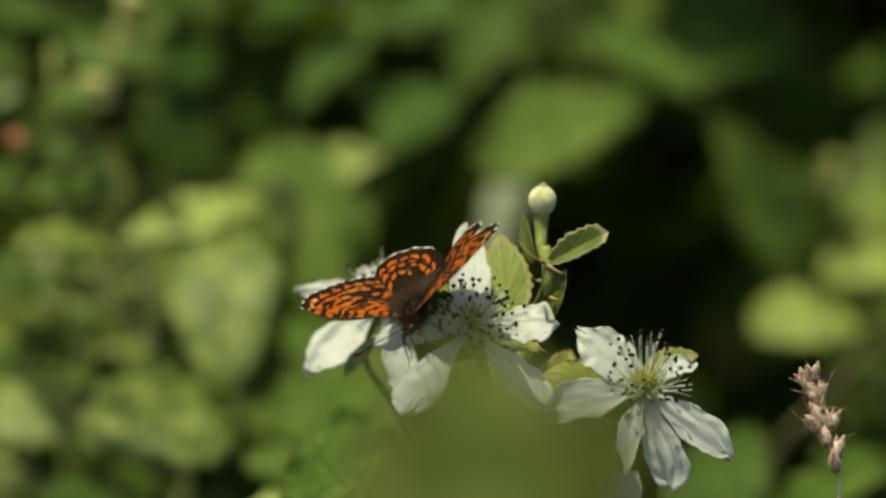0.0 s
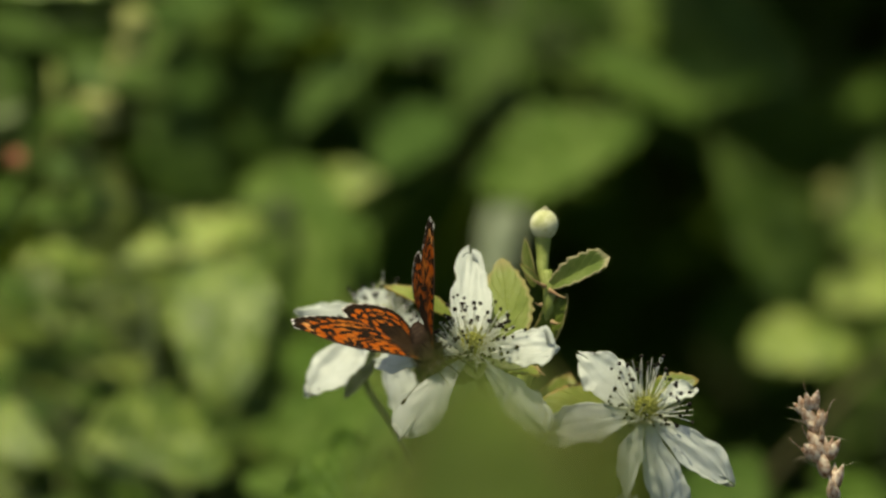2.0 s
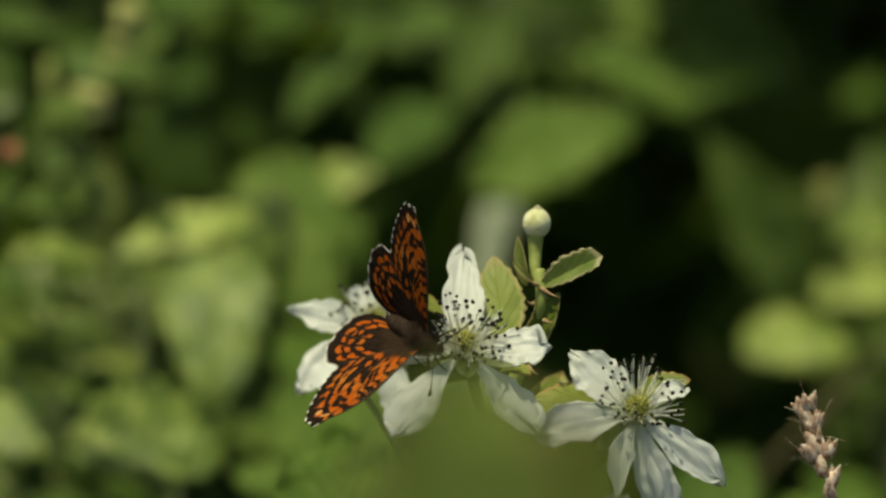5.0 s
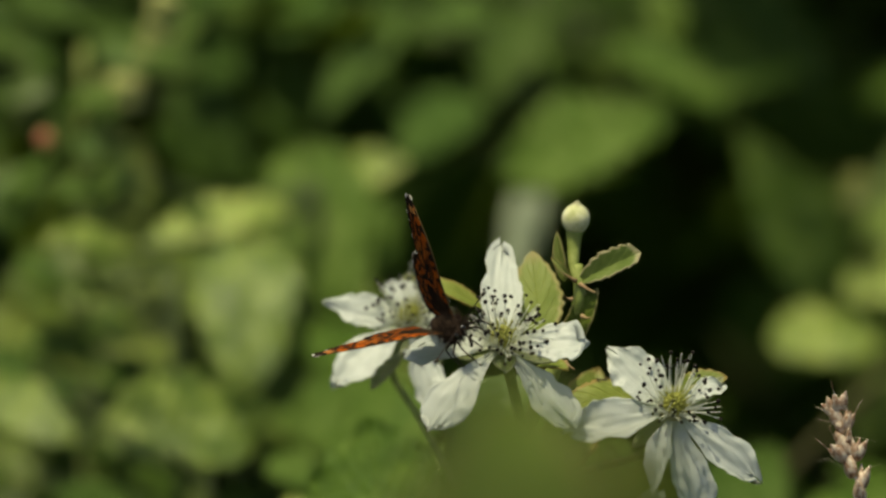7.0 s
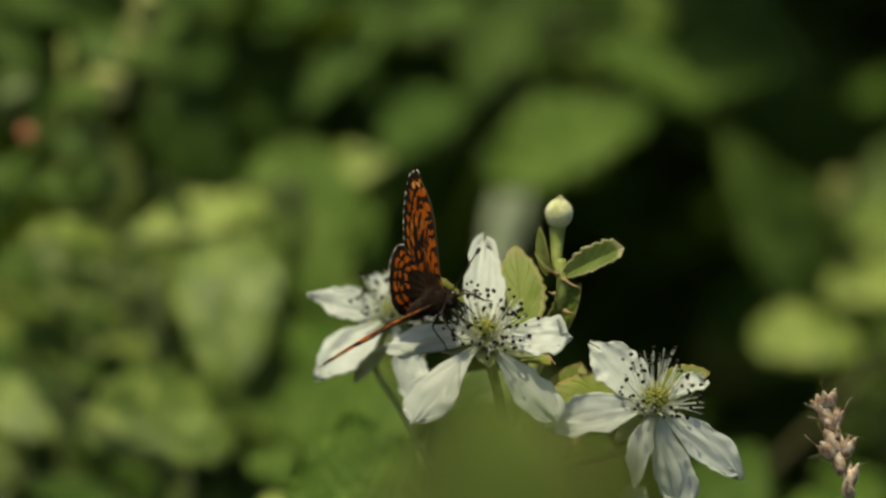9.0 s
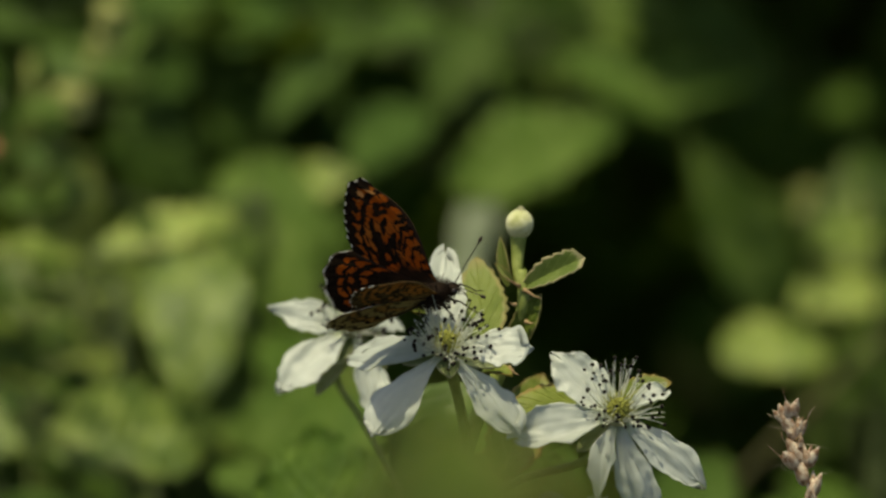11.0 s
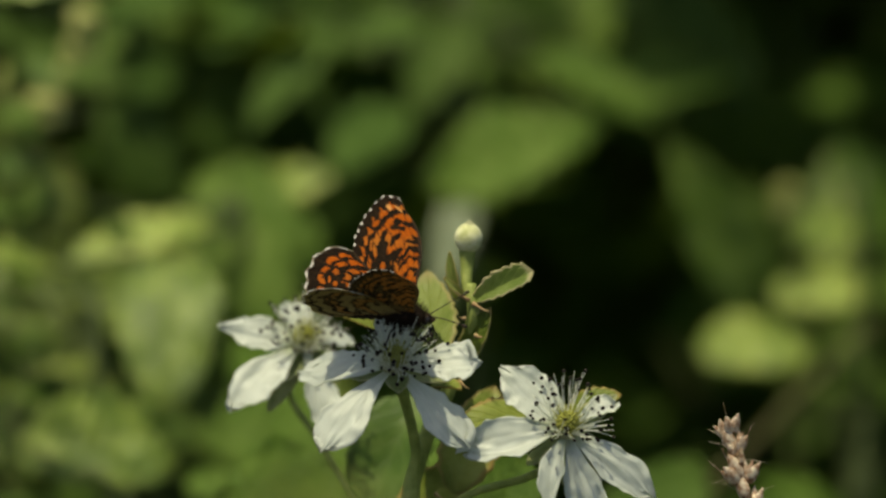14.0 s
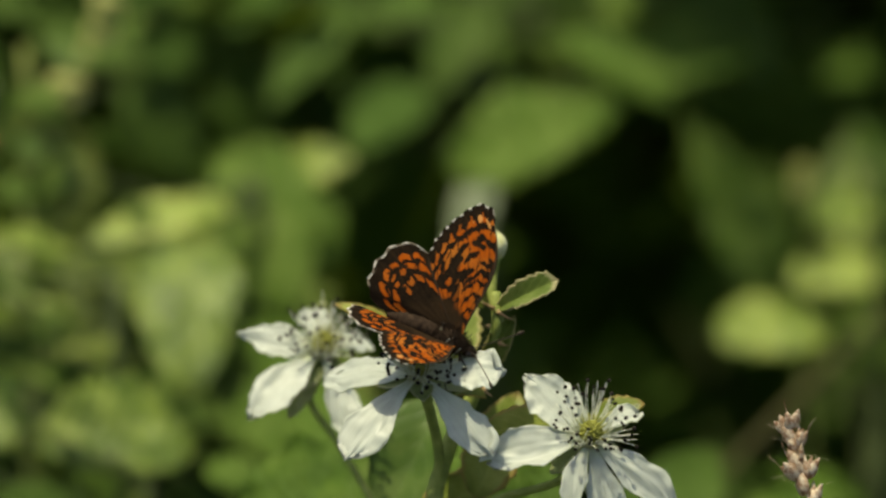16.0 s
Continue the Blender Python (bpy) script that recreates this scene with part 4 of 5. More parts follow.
def withered_bud(centre, foot, parent):
    """A browned bud with a crown of dry sepals on a short stalk."""
    bm = bmesh.new()
    ball(bm, centre, (0.0026, 0.0026, 0.0042), None, 16, 12, 0.15, 500)
    for k in range(5):
        a = k * math.tau / 5
        d = Vector((math.cos(a), math.sin(a), 0.0))
        tube(bm, [centre + d * 0.0018 + Vector((0, 0, 0.0028)), centre + d * 0.0022 + Vector((0, 0, 0.0052)), centre + d * 0.0008 + Vector((0, 0, 0.0068))], [0.0009, 0.0007, 0.0002], 6)
    bud = keep_place(part("withered_bud", bm, BUD_DRY, parent, "withered beige bud"), parent)
    keep_place(stem("bud_stalk", [foot, (foot + centre) * 0.5 + Vector((0.001, 0, 0)), centre], 0.0008, 0.0006, STEM_BROWN, parent, n=10, sides=6), parent)
    return bud


withered_bud(spot(94.9, 11.0, 458), spot(98.5, -11.0, 500), SUN_TONED_SHOOT)
keep_place(stem("side_stem", [spot(66.6, -62.0, 398), spot(74.4, -51.1, 400), spot(84.6, -40.7, 402), spot(97.0, -28.6, 405), spot(112.0, -15.0, 410)], 0.0013, 0.0009, STEM_OLIVE, LOW_SHOOT, n=24, sides=8), LOW_SHOOT)
shoot("overhanging bramble shoot with a leaf coloured pale for sun", spot(-114.5, -50.4, 230), spot(-94.0, 60.0, 220), [
    (spot(-83.4, 54.3, 215), spot(-50.8, 52.1, 200), way(0.1, 0.6, -0.8), 11.5, LEAF_SUN_TONE, 62),
])

def leafy(label, foot, top, boxes, seed, material=STEM_BROWN):
    """A shoot whose leaves fill stretches of the thicket's front: each (u range, v range, w range, count, size, leaf)."""
    rng = random.Random(seed)
    leaves = []
    for us, vs, ws, count, size, mat in boxes:
        for k in range(count):
            base = spot(rng.uniform(*us), rng.uniform(*vs), rng.uniform(*ws))
            length = rng.uniform(*size)
            tip = base + way(rng.uniform(-1, 1), rng.uniform(-0.9, 0.6), rng.uniform(-0.7, 0.1)) * length * 0.001
            leaves.append((base, tip, way(rng.uniform(-.45, .45), rng.uniform(0.3, 0.8), -0.7), length * rng.uniform(0.6, 0.75), mat, seed * 50 + k))
    return shoot(label, foot, top, leaves, material)


leafy("crowded bramble shoot, yellowish green leaves coloured for sun, lower ones for shade", spot(-60, -160, 430), spot(-50, 10, 420), [
    ((-100, -20), (-48, 10), (390, 440), 34, (26, 38), LEAF_SUN_TONE),
    ((-115, -30), (-70, -25), (380, 430), 14, (22, 32), LEAF_DIM_TONE)], 11)
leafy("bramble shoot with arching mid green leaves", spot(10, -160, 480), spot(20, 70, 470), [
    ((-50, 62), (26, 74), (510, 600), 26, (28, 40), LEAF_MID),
    ((-60, 20), (30, 74), (470, 540), 8, (26, 36), LEAF_DIM_TONE)], 12)
leafy("bramble shoot at the edge of the hollow, lower leaves coloured for shade", spot(120, -160, 450), spot(110, 20, 430), [
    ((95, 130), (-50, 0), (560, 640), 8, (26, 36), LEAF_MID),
    ((80, 120), (-95, -62), (330, 420), 7, (20, 32), LEAF_SHADE_TONE)], 13)
leafy("bramble shoot with leaf colour darkened for shade", spot(-100, -160, 450), spot(-110, 40, 440), [
    ((-125, -60), (15, 70), (430, 500), 9, (20, 32), LEAF_SHADE_TONE)], 14)
leafy("bramble shoot with small crowded leaves among the larger ones", spot(-60, -160, 300), spot(-55, -5, 290), [
    ((-95, -62), (-44, 0), (300, 345), 12, (9, 15), LEAF_MID)], 15)

# small herb with pale flower heads
HERB = thing("flowering_herb", Vector((spot(-75.8, -54.9, 340).x, spot(-75.8, -54.9, 340).y, 0.0)), "slender herb with pale yellowish flower heads and small leaves", "plant")
herb_line = [Vector((spot(-75.8, -54.9, 340).x, spot(-75.8, -54.9, 340).y, -0.02)), spot(-75.8, -19.0, 340), spot(-74.0, 14.5, 340), spot(-68.0, 33.0, 340), spot(-59.0, 52.7, 340), spot(-54.3, 63.5, 340)]
keep_place(stem("stem", herb_line, 0.0013, 0.0008, STEM, HERB, n=40), HERB)
rng = random.Random(77)


def flower_head(centre, size, material, parent):
    bm = bmesh.new()
    for k in range(9):
        d = way(rng.uniform(-1, 1), rng.uniform(-1, 1), rng.uniform(-1, 1))
        ball(bm, centre + d * size * 0.0006, (size * 0.0005, size * 0.00045, size * 0.0005), None, 8, 6, 0.2, 700)
    return keep_place(part("flower_head", bm, material, parent), parent)


for x, y, s in ((293, 12, 4.2), (268, 62, 2.6), (255, 100, 2.6), (216, 165, 4.6), (190, 205, 2.6), (178, 252, 3.0), (300, 70, 2.2), (150, 330, 2.4), (330, -60, 4.0)):
    flower_head(spot((x - 784) / 11.21 * 1.34, -(y - 441) / 11.21 * 1.34, 340), s, BLOOM_FAR, HERB)
for k in range(40):
    x, y = rng.uniform(-30, 340), rng.uniform(60, 430)
    base = spot((x - 784) / 11.21 * 1.35, -(y - 441) / 11.21 * 1.35, rng.uniform(315, 380))
    tip = base + way(rng.uniform(-1, 1), rng.uniform(-0.9, 0.9), rng.uniform(-0.5, 0.3)) * rng.uniform(0.007, 0.016)
    leaf("leaf", base, tip, way(rng.uniform(-.5, .5), 0.6, -0.7), rng.uniform(4, 7), rng.choice((LEAF_MID, LEAF_DEEP, LEAF_SHADE_TONE)), HERB, teeth=6, seed=100 + k)
flower_head(spot(-80.6, 22.1, 280), 1.9, BLOOM_RED, HERB)

# leaf close before the lens
NEAR_ROOT = Vector((spot(5.5, -49.6, -420).x, spot(5.5, -49.6, -420).y, 0.0))
NEAR = thing("near_bramble_leaf", NEAR_ROOT, "olive green bramble leaf on a stem, close to the viewer", "leaf")
near_foot = Vector((spot(5.5, -49.6, -420).x, spot(5.5, -49.6, -420).y, -0.02))
keep_place(stem("stem", [near_foot, spot(5.5, -54.8, -420) - Vector((0, 0, 0.1)), spot(5.0, -38.7, -420), spot(5.2, -31.5, -420)], 0.0022, 0.0010, STEM, NEAR, n=30), NEAR)
leaf("blade", spot(6.0, -37.7, -420), spot(3.9, -10.9, -420), way(-0.05, 0.55, -0.83), 23, LEAF_NEAR, NEAR, teeth=9, fold=0.15, droop=0.03, seed=71, jag=0.08)
leaf("blade", spot(9.3, -37.3, -410), spot(18.2, -15.7, -420), way(0.0, 0.55, -0.83), 15.5, LEAF_NEAR, NEAR, teeth=9, fold=0.15, droop=0.03, seed=72, jag=0.08)

# ---------------------------------------------------------------- the butterfly
# black spots of the forewing: place from fore to hind edge, millimetres from the rim, half widths
FORE_SPOTS = ((0.24, 5.2, 0.65, 0.55), (0.13, 5.6, 0.7, 0.5), (0.04, 6.1, 0.6, 0.55), (0.34, 7.2, 0.75, 0.6), (0.44, 5.0, 0.6, 0.5), (0.40, 9.6, 0.85, 0.65),
              (0.57, 5.5, 1.0, 0.6), (0.73, 6.2, 1.0, 0.65), (0.05, 8.8, 0.9, 0.5), (0.14, 9.2, 0.7, 0.45), (0.08, 10.5, 1.0, 0.45), (0.30, 11.0, 0.7, 0.5), (0.56, 8.6, 0.9, 0.6), (0.86, 5.2, 0.8, 0.6), (0.66, 10.2, 0.9, 0.6))


def wing_colour(kind, s, rho, reach, upper, x, y):
    """Scales of a fritillary wing: s from the fore to the hind edge, rho from root to rim, the rest in millimetres."""
    fore = kind == "fore"
    cells = 8.0 if fore else 7.0
    lift = 3.1 if fore else 8.7
    n1 = noise.noise(Vector((x / 3.2, y / 3.2, lift)))
    n2 = noise.noise(Vector((x / 1.15, y / 1.15, lift + 4)))
    n4 = noise.noise(Vector((x / 1.7, y / 1.7, lift + 6)))
    n3 = noise.noise(Vector((x / 0.36, y / 0.36, lift + 9)))
    edge = (1 - rho) * reach + 0.08 * n3
    rim = edge + (0.30 * n2 + 0.30 * n1 + 0.12 * n3) * min(1.0, edge / 2.5)
    fringe = abs(((s * (11 if fore else 9)) % 1.0) - 0.5) * 2
    c = s * cells + 0.22 * n1 + 0.20 * n2
    cell = math.floor(c)
    ph = abs((c % 1.0) - 0.5) * 2                       # 0 in mid cell, 1 on a vein
    rnd = noise.cell(Vector((cell * 1.7 + 0.3, 2.2 if fore else 6.2, 0.5)))
    rnd2 = noise.cell(Vector((cell * 2.9 + 0.4, 4.7 if fore else 1.3, 3.5)))
    span = (40.0 if fore else 62.0) / 57.3 * rho * reach / cells
    dx = ph * span * 0.5
    orange = Vector((0.41, 0.088, 0.009)).lerp(Vector((0.47, 0.165, 0.030)), max(0.0, min(1.0, 0.30 + 1.3 * n1)) * (0.9 if fore else 0.4))
    black = Vector((0.013, 0.009, 0.0065))
    brown = Vector((0.030, 0.019, 0.011))
    white = Vector((0.78, 0.76, 0.70))
    if not upper:
        black = Vector((0.028, 0.019, 0.011))
        brown = Vector((0.24, 0.16, 0.07))
        orange = Vector((0.48, 0.19, 0.04)) if fore else Vector((0.38, 0.29, 0.12))
    if edge < 0.31 and (s < 0.93 if fore else s < 0.8):
        if fore:
            return white if fringe < 0.42 else black
        return white * 0.8 if fringe < 0.5 else Vector((0.22, 0.19, 0.15))
    if fore and (s < 0.06 + 0.03 * n2 or s > 0.95):
        return Vector((0.035, 0.025, 0.018)) if upper else Vector((0.20, 0.13, 0.06))

    dark = 0.0
    if fore:
        crest = 1.95 + 0.75 * ph                        # chevrons pointing to the root
        if rim < 1.45:
            dark = 1.0
        elif rim < 4.2:
            if rim < crest - 0.2 and ph > 0.15 or ph > 0.80:
                dark = 1.0
            elif crest + 0.60 < rim + 0.9 * ph - 0.35 < crest + 1.55:
                dark = 1.0
        elif s > 0.50 and (n2 + 0.5 * n4 > 0.02 + 0.10 * math.sin(rim * 2.6) or ph > 0.86):
            dark = 1.0
        for s0, r0, wide, tall in FORE_SPOTS:
            du, dv = (s - s0) * 0.70 * rho * reach, rim - r0
            if (du / wide) ** 2 + (dv / tall) ** 2 < 1.25 + 1.0 * n2:
                dark = 1.0
        if rim > 11.6 and s < 0.45 and (rim - 11.6 + 0.8 * n1) % 2.3 < 0.75 + 0.8 * n2:
            dark = 1.0
        if s > 0.50 and rim > 4.2:
            orange = orange.lerp(brown, max(0.0, min(0.55, (rim - 6.0) * 0.10 + 0.5 * n1)))
        if n4 > 0.36 and rim > 3.0 or ph > 0.90 and n1 > -0.2:
            dark = 1.0
        veil = (0.38 - rho) * 8 + (s - 0.64) * 4.5 * (1.12 - rho) + n1 * 0.6 + n2 * 0.4
        if upper and 0.06 < s < 0.30 and (fringe / 0.55) ** 2 + ((edge - 2.3 - 2.0 * max(0.0, 0.16 - s) * 8) / 0.55) ** 2 < 1:
            return Vector((0.58, 0.27, 0.09))
        if not upper:
            veil -= 1.2
    elif upper:
        dark = 1.0
        if 1.85 + 0.6 * ph < rim < 2.75 + 0.45 * ph and ph < 0.72:
            dark = 0.0
        elif 3.55 + 0.4 * ph < rim < 5.3 - 0.5 * ph + 0.4 * (rnd - 0.5) and ph < 0.78:
            dark = 0.0
        elif 6.6 + 0.9 * (rnd - 0.5) < rim < 8.7 + 1.3 * (rnd2 - 0.5) and ph < 0.66 + 0.15 * rnd and s < 0.66:
            dark = 0.0
        elif (dx / (0.30 * span + 0.1)) ** 2 + ((rim - 11.4) / 0.75) ** 2 < 1 and s < 0.5 and rnd > 0.3:
            dark = 0.0
        if n2 > 0.28 and rim > 3.3:
            dark = 1.0
        veil = (0.46 - rho) * 7 + max(0.0, s - 0.58) * 6.5 * (1.30 - rho) + n1 * 0.6 + n2 * 0.4
    else:
        veil = (0.15 - rho) * 6
        wave = rim + 0.55 * abs(math.sin(c * math.pi))
        if 3.9 < wave < 5.6 or 8.6 < wave < 10.2:
            orange = Vector((0.44, 0.22, 0.06))
        if any(abs(wave - w) < 0.36 + 0.3 * n2 for w in (1.5, 3.8, 5.8, 8.4, 10.4)):
            dark = 1.0
        if (dx / 0.45) ** 2 + ((rim - 4.9) / 0.45) ** 2 < 1 or n2 > 0.30:
            dark = 1.0
    col = orange.lerp(black, dark)
    if ph > 0.91:
        col = col.lerp(brown, 0.6)
    col = col.lerp(brown, max(0.0, min(0.96, veil)))
    col = col.lerp(brown, max(0.0, min(0.5, 0.12 + 0.55 * n3 + 0.3 * n4)))
    return col * (1 + 0.25 * n3)


FORE = ((0.0, -7.0, 19.6), (0.08, 0, 20.9), (0.16, 0, 21.3), (0.26, 0, 20.9), (0.40, 0, 19.3), (0.55, 0, 17.6), (0.72, 0, 15.8), (0.88, 0, 14.1), (0.96, 0, 13.0), (1.0, 0, 12.0))
HIND = ((0.0, 0, 10.4), (0.08, 0, 12.9), (0.2, 0, 15.8), (0.35, 0, 17.1), (0.5, 0, 17.1), (0.65, 0, 16.7), (0.78, 0, 15.9), (0.88, 0, 14.7), (0.95, 0, 12.9), (1.0, 0, 11.0))


def reach_at(table, s):
    for (a, _, ra), (b, _, rb) in zip(table, table[1:]):
        if s <= b:
            f = (s - a) / (b - a)
            f = f * f * (3 - 2 * f) * 0.4 + f * 0.6
            return ra + (rb - ra) * f
    return table[-1][2]


def wing(kind, side, parent):
    """One wing with its upper and under skin; hinged along the body on its own origin."""
    table = FORE if kind == "fore" else HIND
    ns, nr = 118, 96
    verts, faces, colours = [], [], []
    for upper in (True, False):
        for i in range(ns + 1):
            s = i / ns
            reach = reach_at(table, s)
            # scalloped rim
            cells = 7 if kind == "fore" else 6
            reach *= 1 + (0.010 if kind == "fore" else 0.016) * math.cos((s * cells - 0.5) * math.tau)
            for j in range(nr + 1):
                rho = (j / nr) ** 0.85
                if kind == "fore":
                    ang = -5.0 - 40.0 * s + (1 - s) ** 1.5 * 10.0 * math.sin(math.pi * min(1, rho * 1.05)) - 2.0 * s * (1 - rho)
                    z = 0.00018
                else:
                    ang = -36.0 - 62.0 * s + s * 10.0 * math.sin(math.pi * rho) * 0.5
                    z = -0.00022
                a = radians(ang)
                r = rho * reach * 0.001
                camber = 0.030 * reach * 0.001 * math.sin(math.pi * rho) * math.cos((s - 0.4) * 2.2) + 0.00008 * math.cos(s * cells * math.tau) * rho
                if kind == "hind":
                    camber -= 0.0018 * max(0, s - 0.75) ** 1.5 * rho * 4
                x, y = r * math.cos(a) * side, r * math.sin(a) + (0.0016 * (1 - s) * (1 - rho ** 2) if kind == "fore" else 0.0)
                verts.append((x, y, z + camber - (0.0 if upper else 0.00010)))
                c = wing_colour(kind, s, rho, reach, upper, abs(x) * 1000, y * 1000)
                colours.extend((max(0, c.x), max(0, c.y), max(0, c.z), 1.0))
    per = (ns + 1) * (nr + 1)
    for u in (0, 1):
        for i in range(ns):
            for j in range(nr):
                a = u * per + i * (nr + 1) + j
                quad = (a, a + nr + 1, a + nr + 2, a + 1)
                flip = (u == 0) == (side > 0)
                faces.append(tuple(reversed(quad)) if flip else quad)
    for i in range(ns):
        a = i * (nr + 1) + nr
        faces.append((a, a + per, a + per + nr + 1, a + nr + 1))
    for i, f in ((0, 1), (ns, 0)):
        for j in range(nr):
            a = i * (nr + 1) + j
            faces.append((a, a + 1, a + per + 1, a + per) if f else (a, a + per, a + per + 1, a + 1))
    name = "forewing" if kind == "fore" else "hindwing"
    me = bpy.data.meshes.new(name)
    me.from_pydata(verts, [], faces)
    at = me.color_attributes.new(name="scales", type="FLOAT_COLOR", domain="POINT")
    at.data.foreach_set("color", colours)
    me.materials.append(WING)
    me.shade_smooth()
    ob = new(name, me)
    ob.parent = parent
    return tagged(ob, "orange wing chequered with black, white-dotted rim" if kind == "fore" else "orange and black wing with dusky brown root")


def hairs(bm, centre, radii, count, length, seed, spread=0.6, back=0.5):
    rng = random.Random(seed)
    for _ in range(count):
        d = Vector((rng.gauss(0, 1), rng.gauss(0, 1), rng.gauss(0, 1))).normalized()
        p = centre + Vector((d.x * radii[0], d.y * radii[1], d.z * radii[2])) * 0.95
        e = (d + Vector((rng.uniform(-1, 1), -back + rng.uniform(-.6, .6), rng.uniform(-1, 1))) * spread).normalized()
        tube(bm, [p, p + e * length * rng.uniform(0.5, 1.1)], [0.00005, 0.00001], 3, False)


def butterfly():
    top = thing("butterfly", Matrix(), "orange and black fritillary butterfly with white-dotted wing rims", "butterfly")
    mm = 0.001
    bm = bmesh.new()
    ball(bm, Vector((0, 0.0, 0.2)) * mm, (2.0 * mm, 3.0 * mm, 1.8 * mm), None, 22, 16, 0.06)
    hairs(bm, Vector((0, 0.0, 0.2)) * mm, (2.0 * mm, 3.0 * mm, 1.8 * mm), 1300, 1.6 * mm, 1)
    part("thorax", bm, FUR, top, "furry dark brown thorax")
    bm = bmesh.new()
    pts = curve_points([Vector((0, -1.6, 0.3)) * mm, Vector((0, -4.5, 0.4)) * mm, Vector((0, -8, 0.0)) * mm, Vector((0, -10.8, -0.5)) * mm], 40)
    radii = []
    for i in range(41):
        f = i / 40
        seg = 1 + 0.05 * math.sin(f * 8 * math.tau)
        radii.append(mm * 1.32 * seg * (0.75 + 0.35 * math.sin(math.pi * min(1, f * 1.1 + 0.08))) * (1 - max(0, f - 0.75) ** 1.2 * 3.2))
    tube(bm, pts, radii, 14)
    for k in range(8):
        hairs(bm, pts[4 + 4 * k], (radii[4 + 4 * k], 0.4 * mm, radii[4 + 4 * k]), 26, 0.55 * mm, 20 + k)
    part("abdomen", bm, FUR, top, "dark brown abdomen with fine hair")
    bm = bmesh.new()
    ball(bm, Vector((0, 3.45, -0.25)) * mm, (0.95 * mm, 0.85 * mm, 0.9 * mm), None, 16, 12, 0.06)
    hairs(bm, Vector((0, 3.45, -0.25)) * mm, (0.95 * mm, 0.85 * mm, 0.9 * mm), 150, 0.65 * mm, 3)
    for k in (-1, 1):
        tube(bm, [Vector((0.3 * k, 4.0, -0.5)) * mm, Vector((0.45 * k, 4.6, -0.35)) * mm, Vector((0.4 * k, 5.1, -0.05)) * mm], [0.26 * mm, 0.24 * mm, 0.06 * mm], 7)
    head = part("head", bm, FUR, top)
    for k in (-1, 1):
        bm = bmesh.new()
        ball(bm, Vector((0.72 * k, 3.65, -0.2)) * mm, (0.52 * mm, 0.58 * mm, 0.62 * mm), None, 14, 10)
        part("eye", bm, EYE, head, "glossy dark eye")
        bm = bmesh.new()
        line = curve_points([Vector((0.35 * k, 4.0, 0.35)) * mm, Vector((2.6 * k, 6.2, 1.1)) * mm, Vector((5.2 * k, 8.6, 1.7)) * mm, Vector((6.8 * k, 9.9, 2.0)) * mm], 30)
        radii = [mm * (0.09 + 0.01 * math.sin(i * 2.4)) if i < 24 else mm * (0.09 + 0.22 * math.sin(math.pi * (i - 23) / 8.2)) for i in range(31)]
        tube(bm, line, radii, 8)
        part("antenna", bm, CHITIN, head, "thin dark antenna with a club tip")
    bm = bmesh.new()
    tube(bm, curve_points([Vector((0, 4.0, -0.8)) * mm, Vector((0, 4.8, -1.8)) * mm, Vector((0, 4.6, -3.6)) * mm, Vector((0, 4.2, -4.8)) * mm], 16), [0.10 * mm] * 17, 6)
    part("proboscis", bm, CHITIN, head)
    for k in (-1, 1):
        for root, knee, foot, toe in (((0.6, 2.0, -1.0), (2.0, 4.2, -1.6), (2.4, 5.6, -4.6), (2.6, 6.6, -5.4)),
                                      ((0.8, 0.8, -1.2), (3.4, 2.2, -1.9), (4.0, 2.2, -5.4), (4.4, 2.9, -6.4)),
                                      ((0.8, -0.8, -1.2), (3.2, -2.0, -1.8), (3.7, -2.8, -5.2), (4.1, -3.1, -6.2))):
            bm = bmesh.new()
            q = [Vector((a[0] * k, a[1], a[2])) * mm for a in (root, knee, foot, toe)]
            for a, b, r0, r1 in ((q[0], q[1], 0.22, 0.15), (q[1], q[2], 0.14, 0.10), (q[2], q[3], 0.09, 0.06)):
                tube(bm, [a, a.lerp(b, 0.5) + Vector((0.1 * k, 0, 0.05)) * mm, b], [r0 * mm, (r0 + r1) * 0.5 * mm, r1 * mm], 7)
            for j in range(5):
                a = q[1].lerp(q[2], 0.15 + j * 0.17)
                tube(bm, [a, a + Vector((0.25 * k, 0.12 * (-1) ** j, -0.25)) * mm], [0.03 * mm, 0.008 * mm], 3, False)
            part("leg", bm, CHITIN, top)
    wings = []
    for kind in ("fore", "hind"):
        for side in (1, -1):
            w = wing(kind, side, top)
            w.matrix_basis = pose(0.0012 * side, 0, 0.0008)
            wings.append((w, side))
    return top, wings


BUTTERFLY, WINGS = butterfly()


# ---------------------------------------------------------------- what moves
def stance(x, y, z, yaw, pitch, roll):
    """The butterfly's body: millimetres, and degrees of turn, nod and lean."""
    return Matrix.Translation(Vector((x, y, z)) * 0.001) @ Matrix.Rotation(radians(yaw), 4, "Z") @ Matrix.Rotation(radians(pitch), 4, "X") @ Matrix.Rotation(radians(roll), 4, "Y")


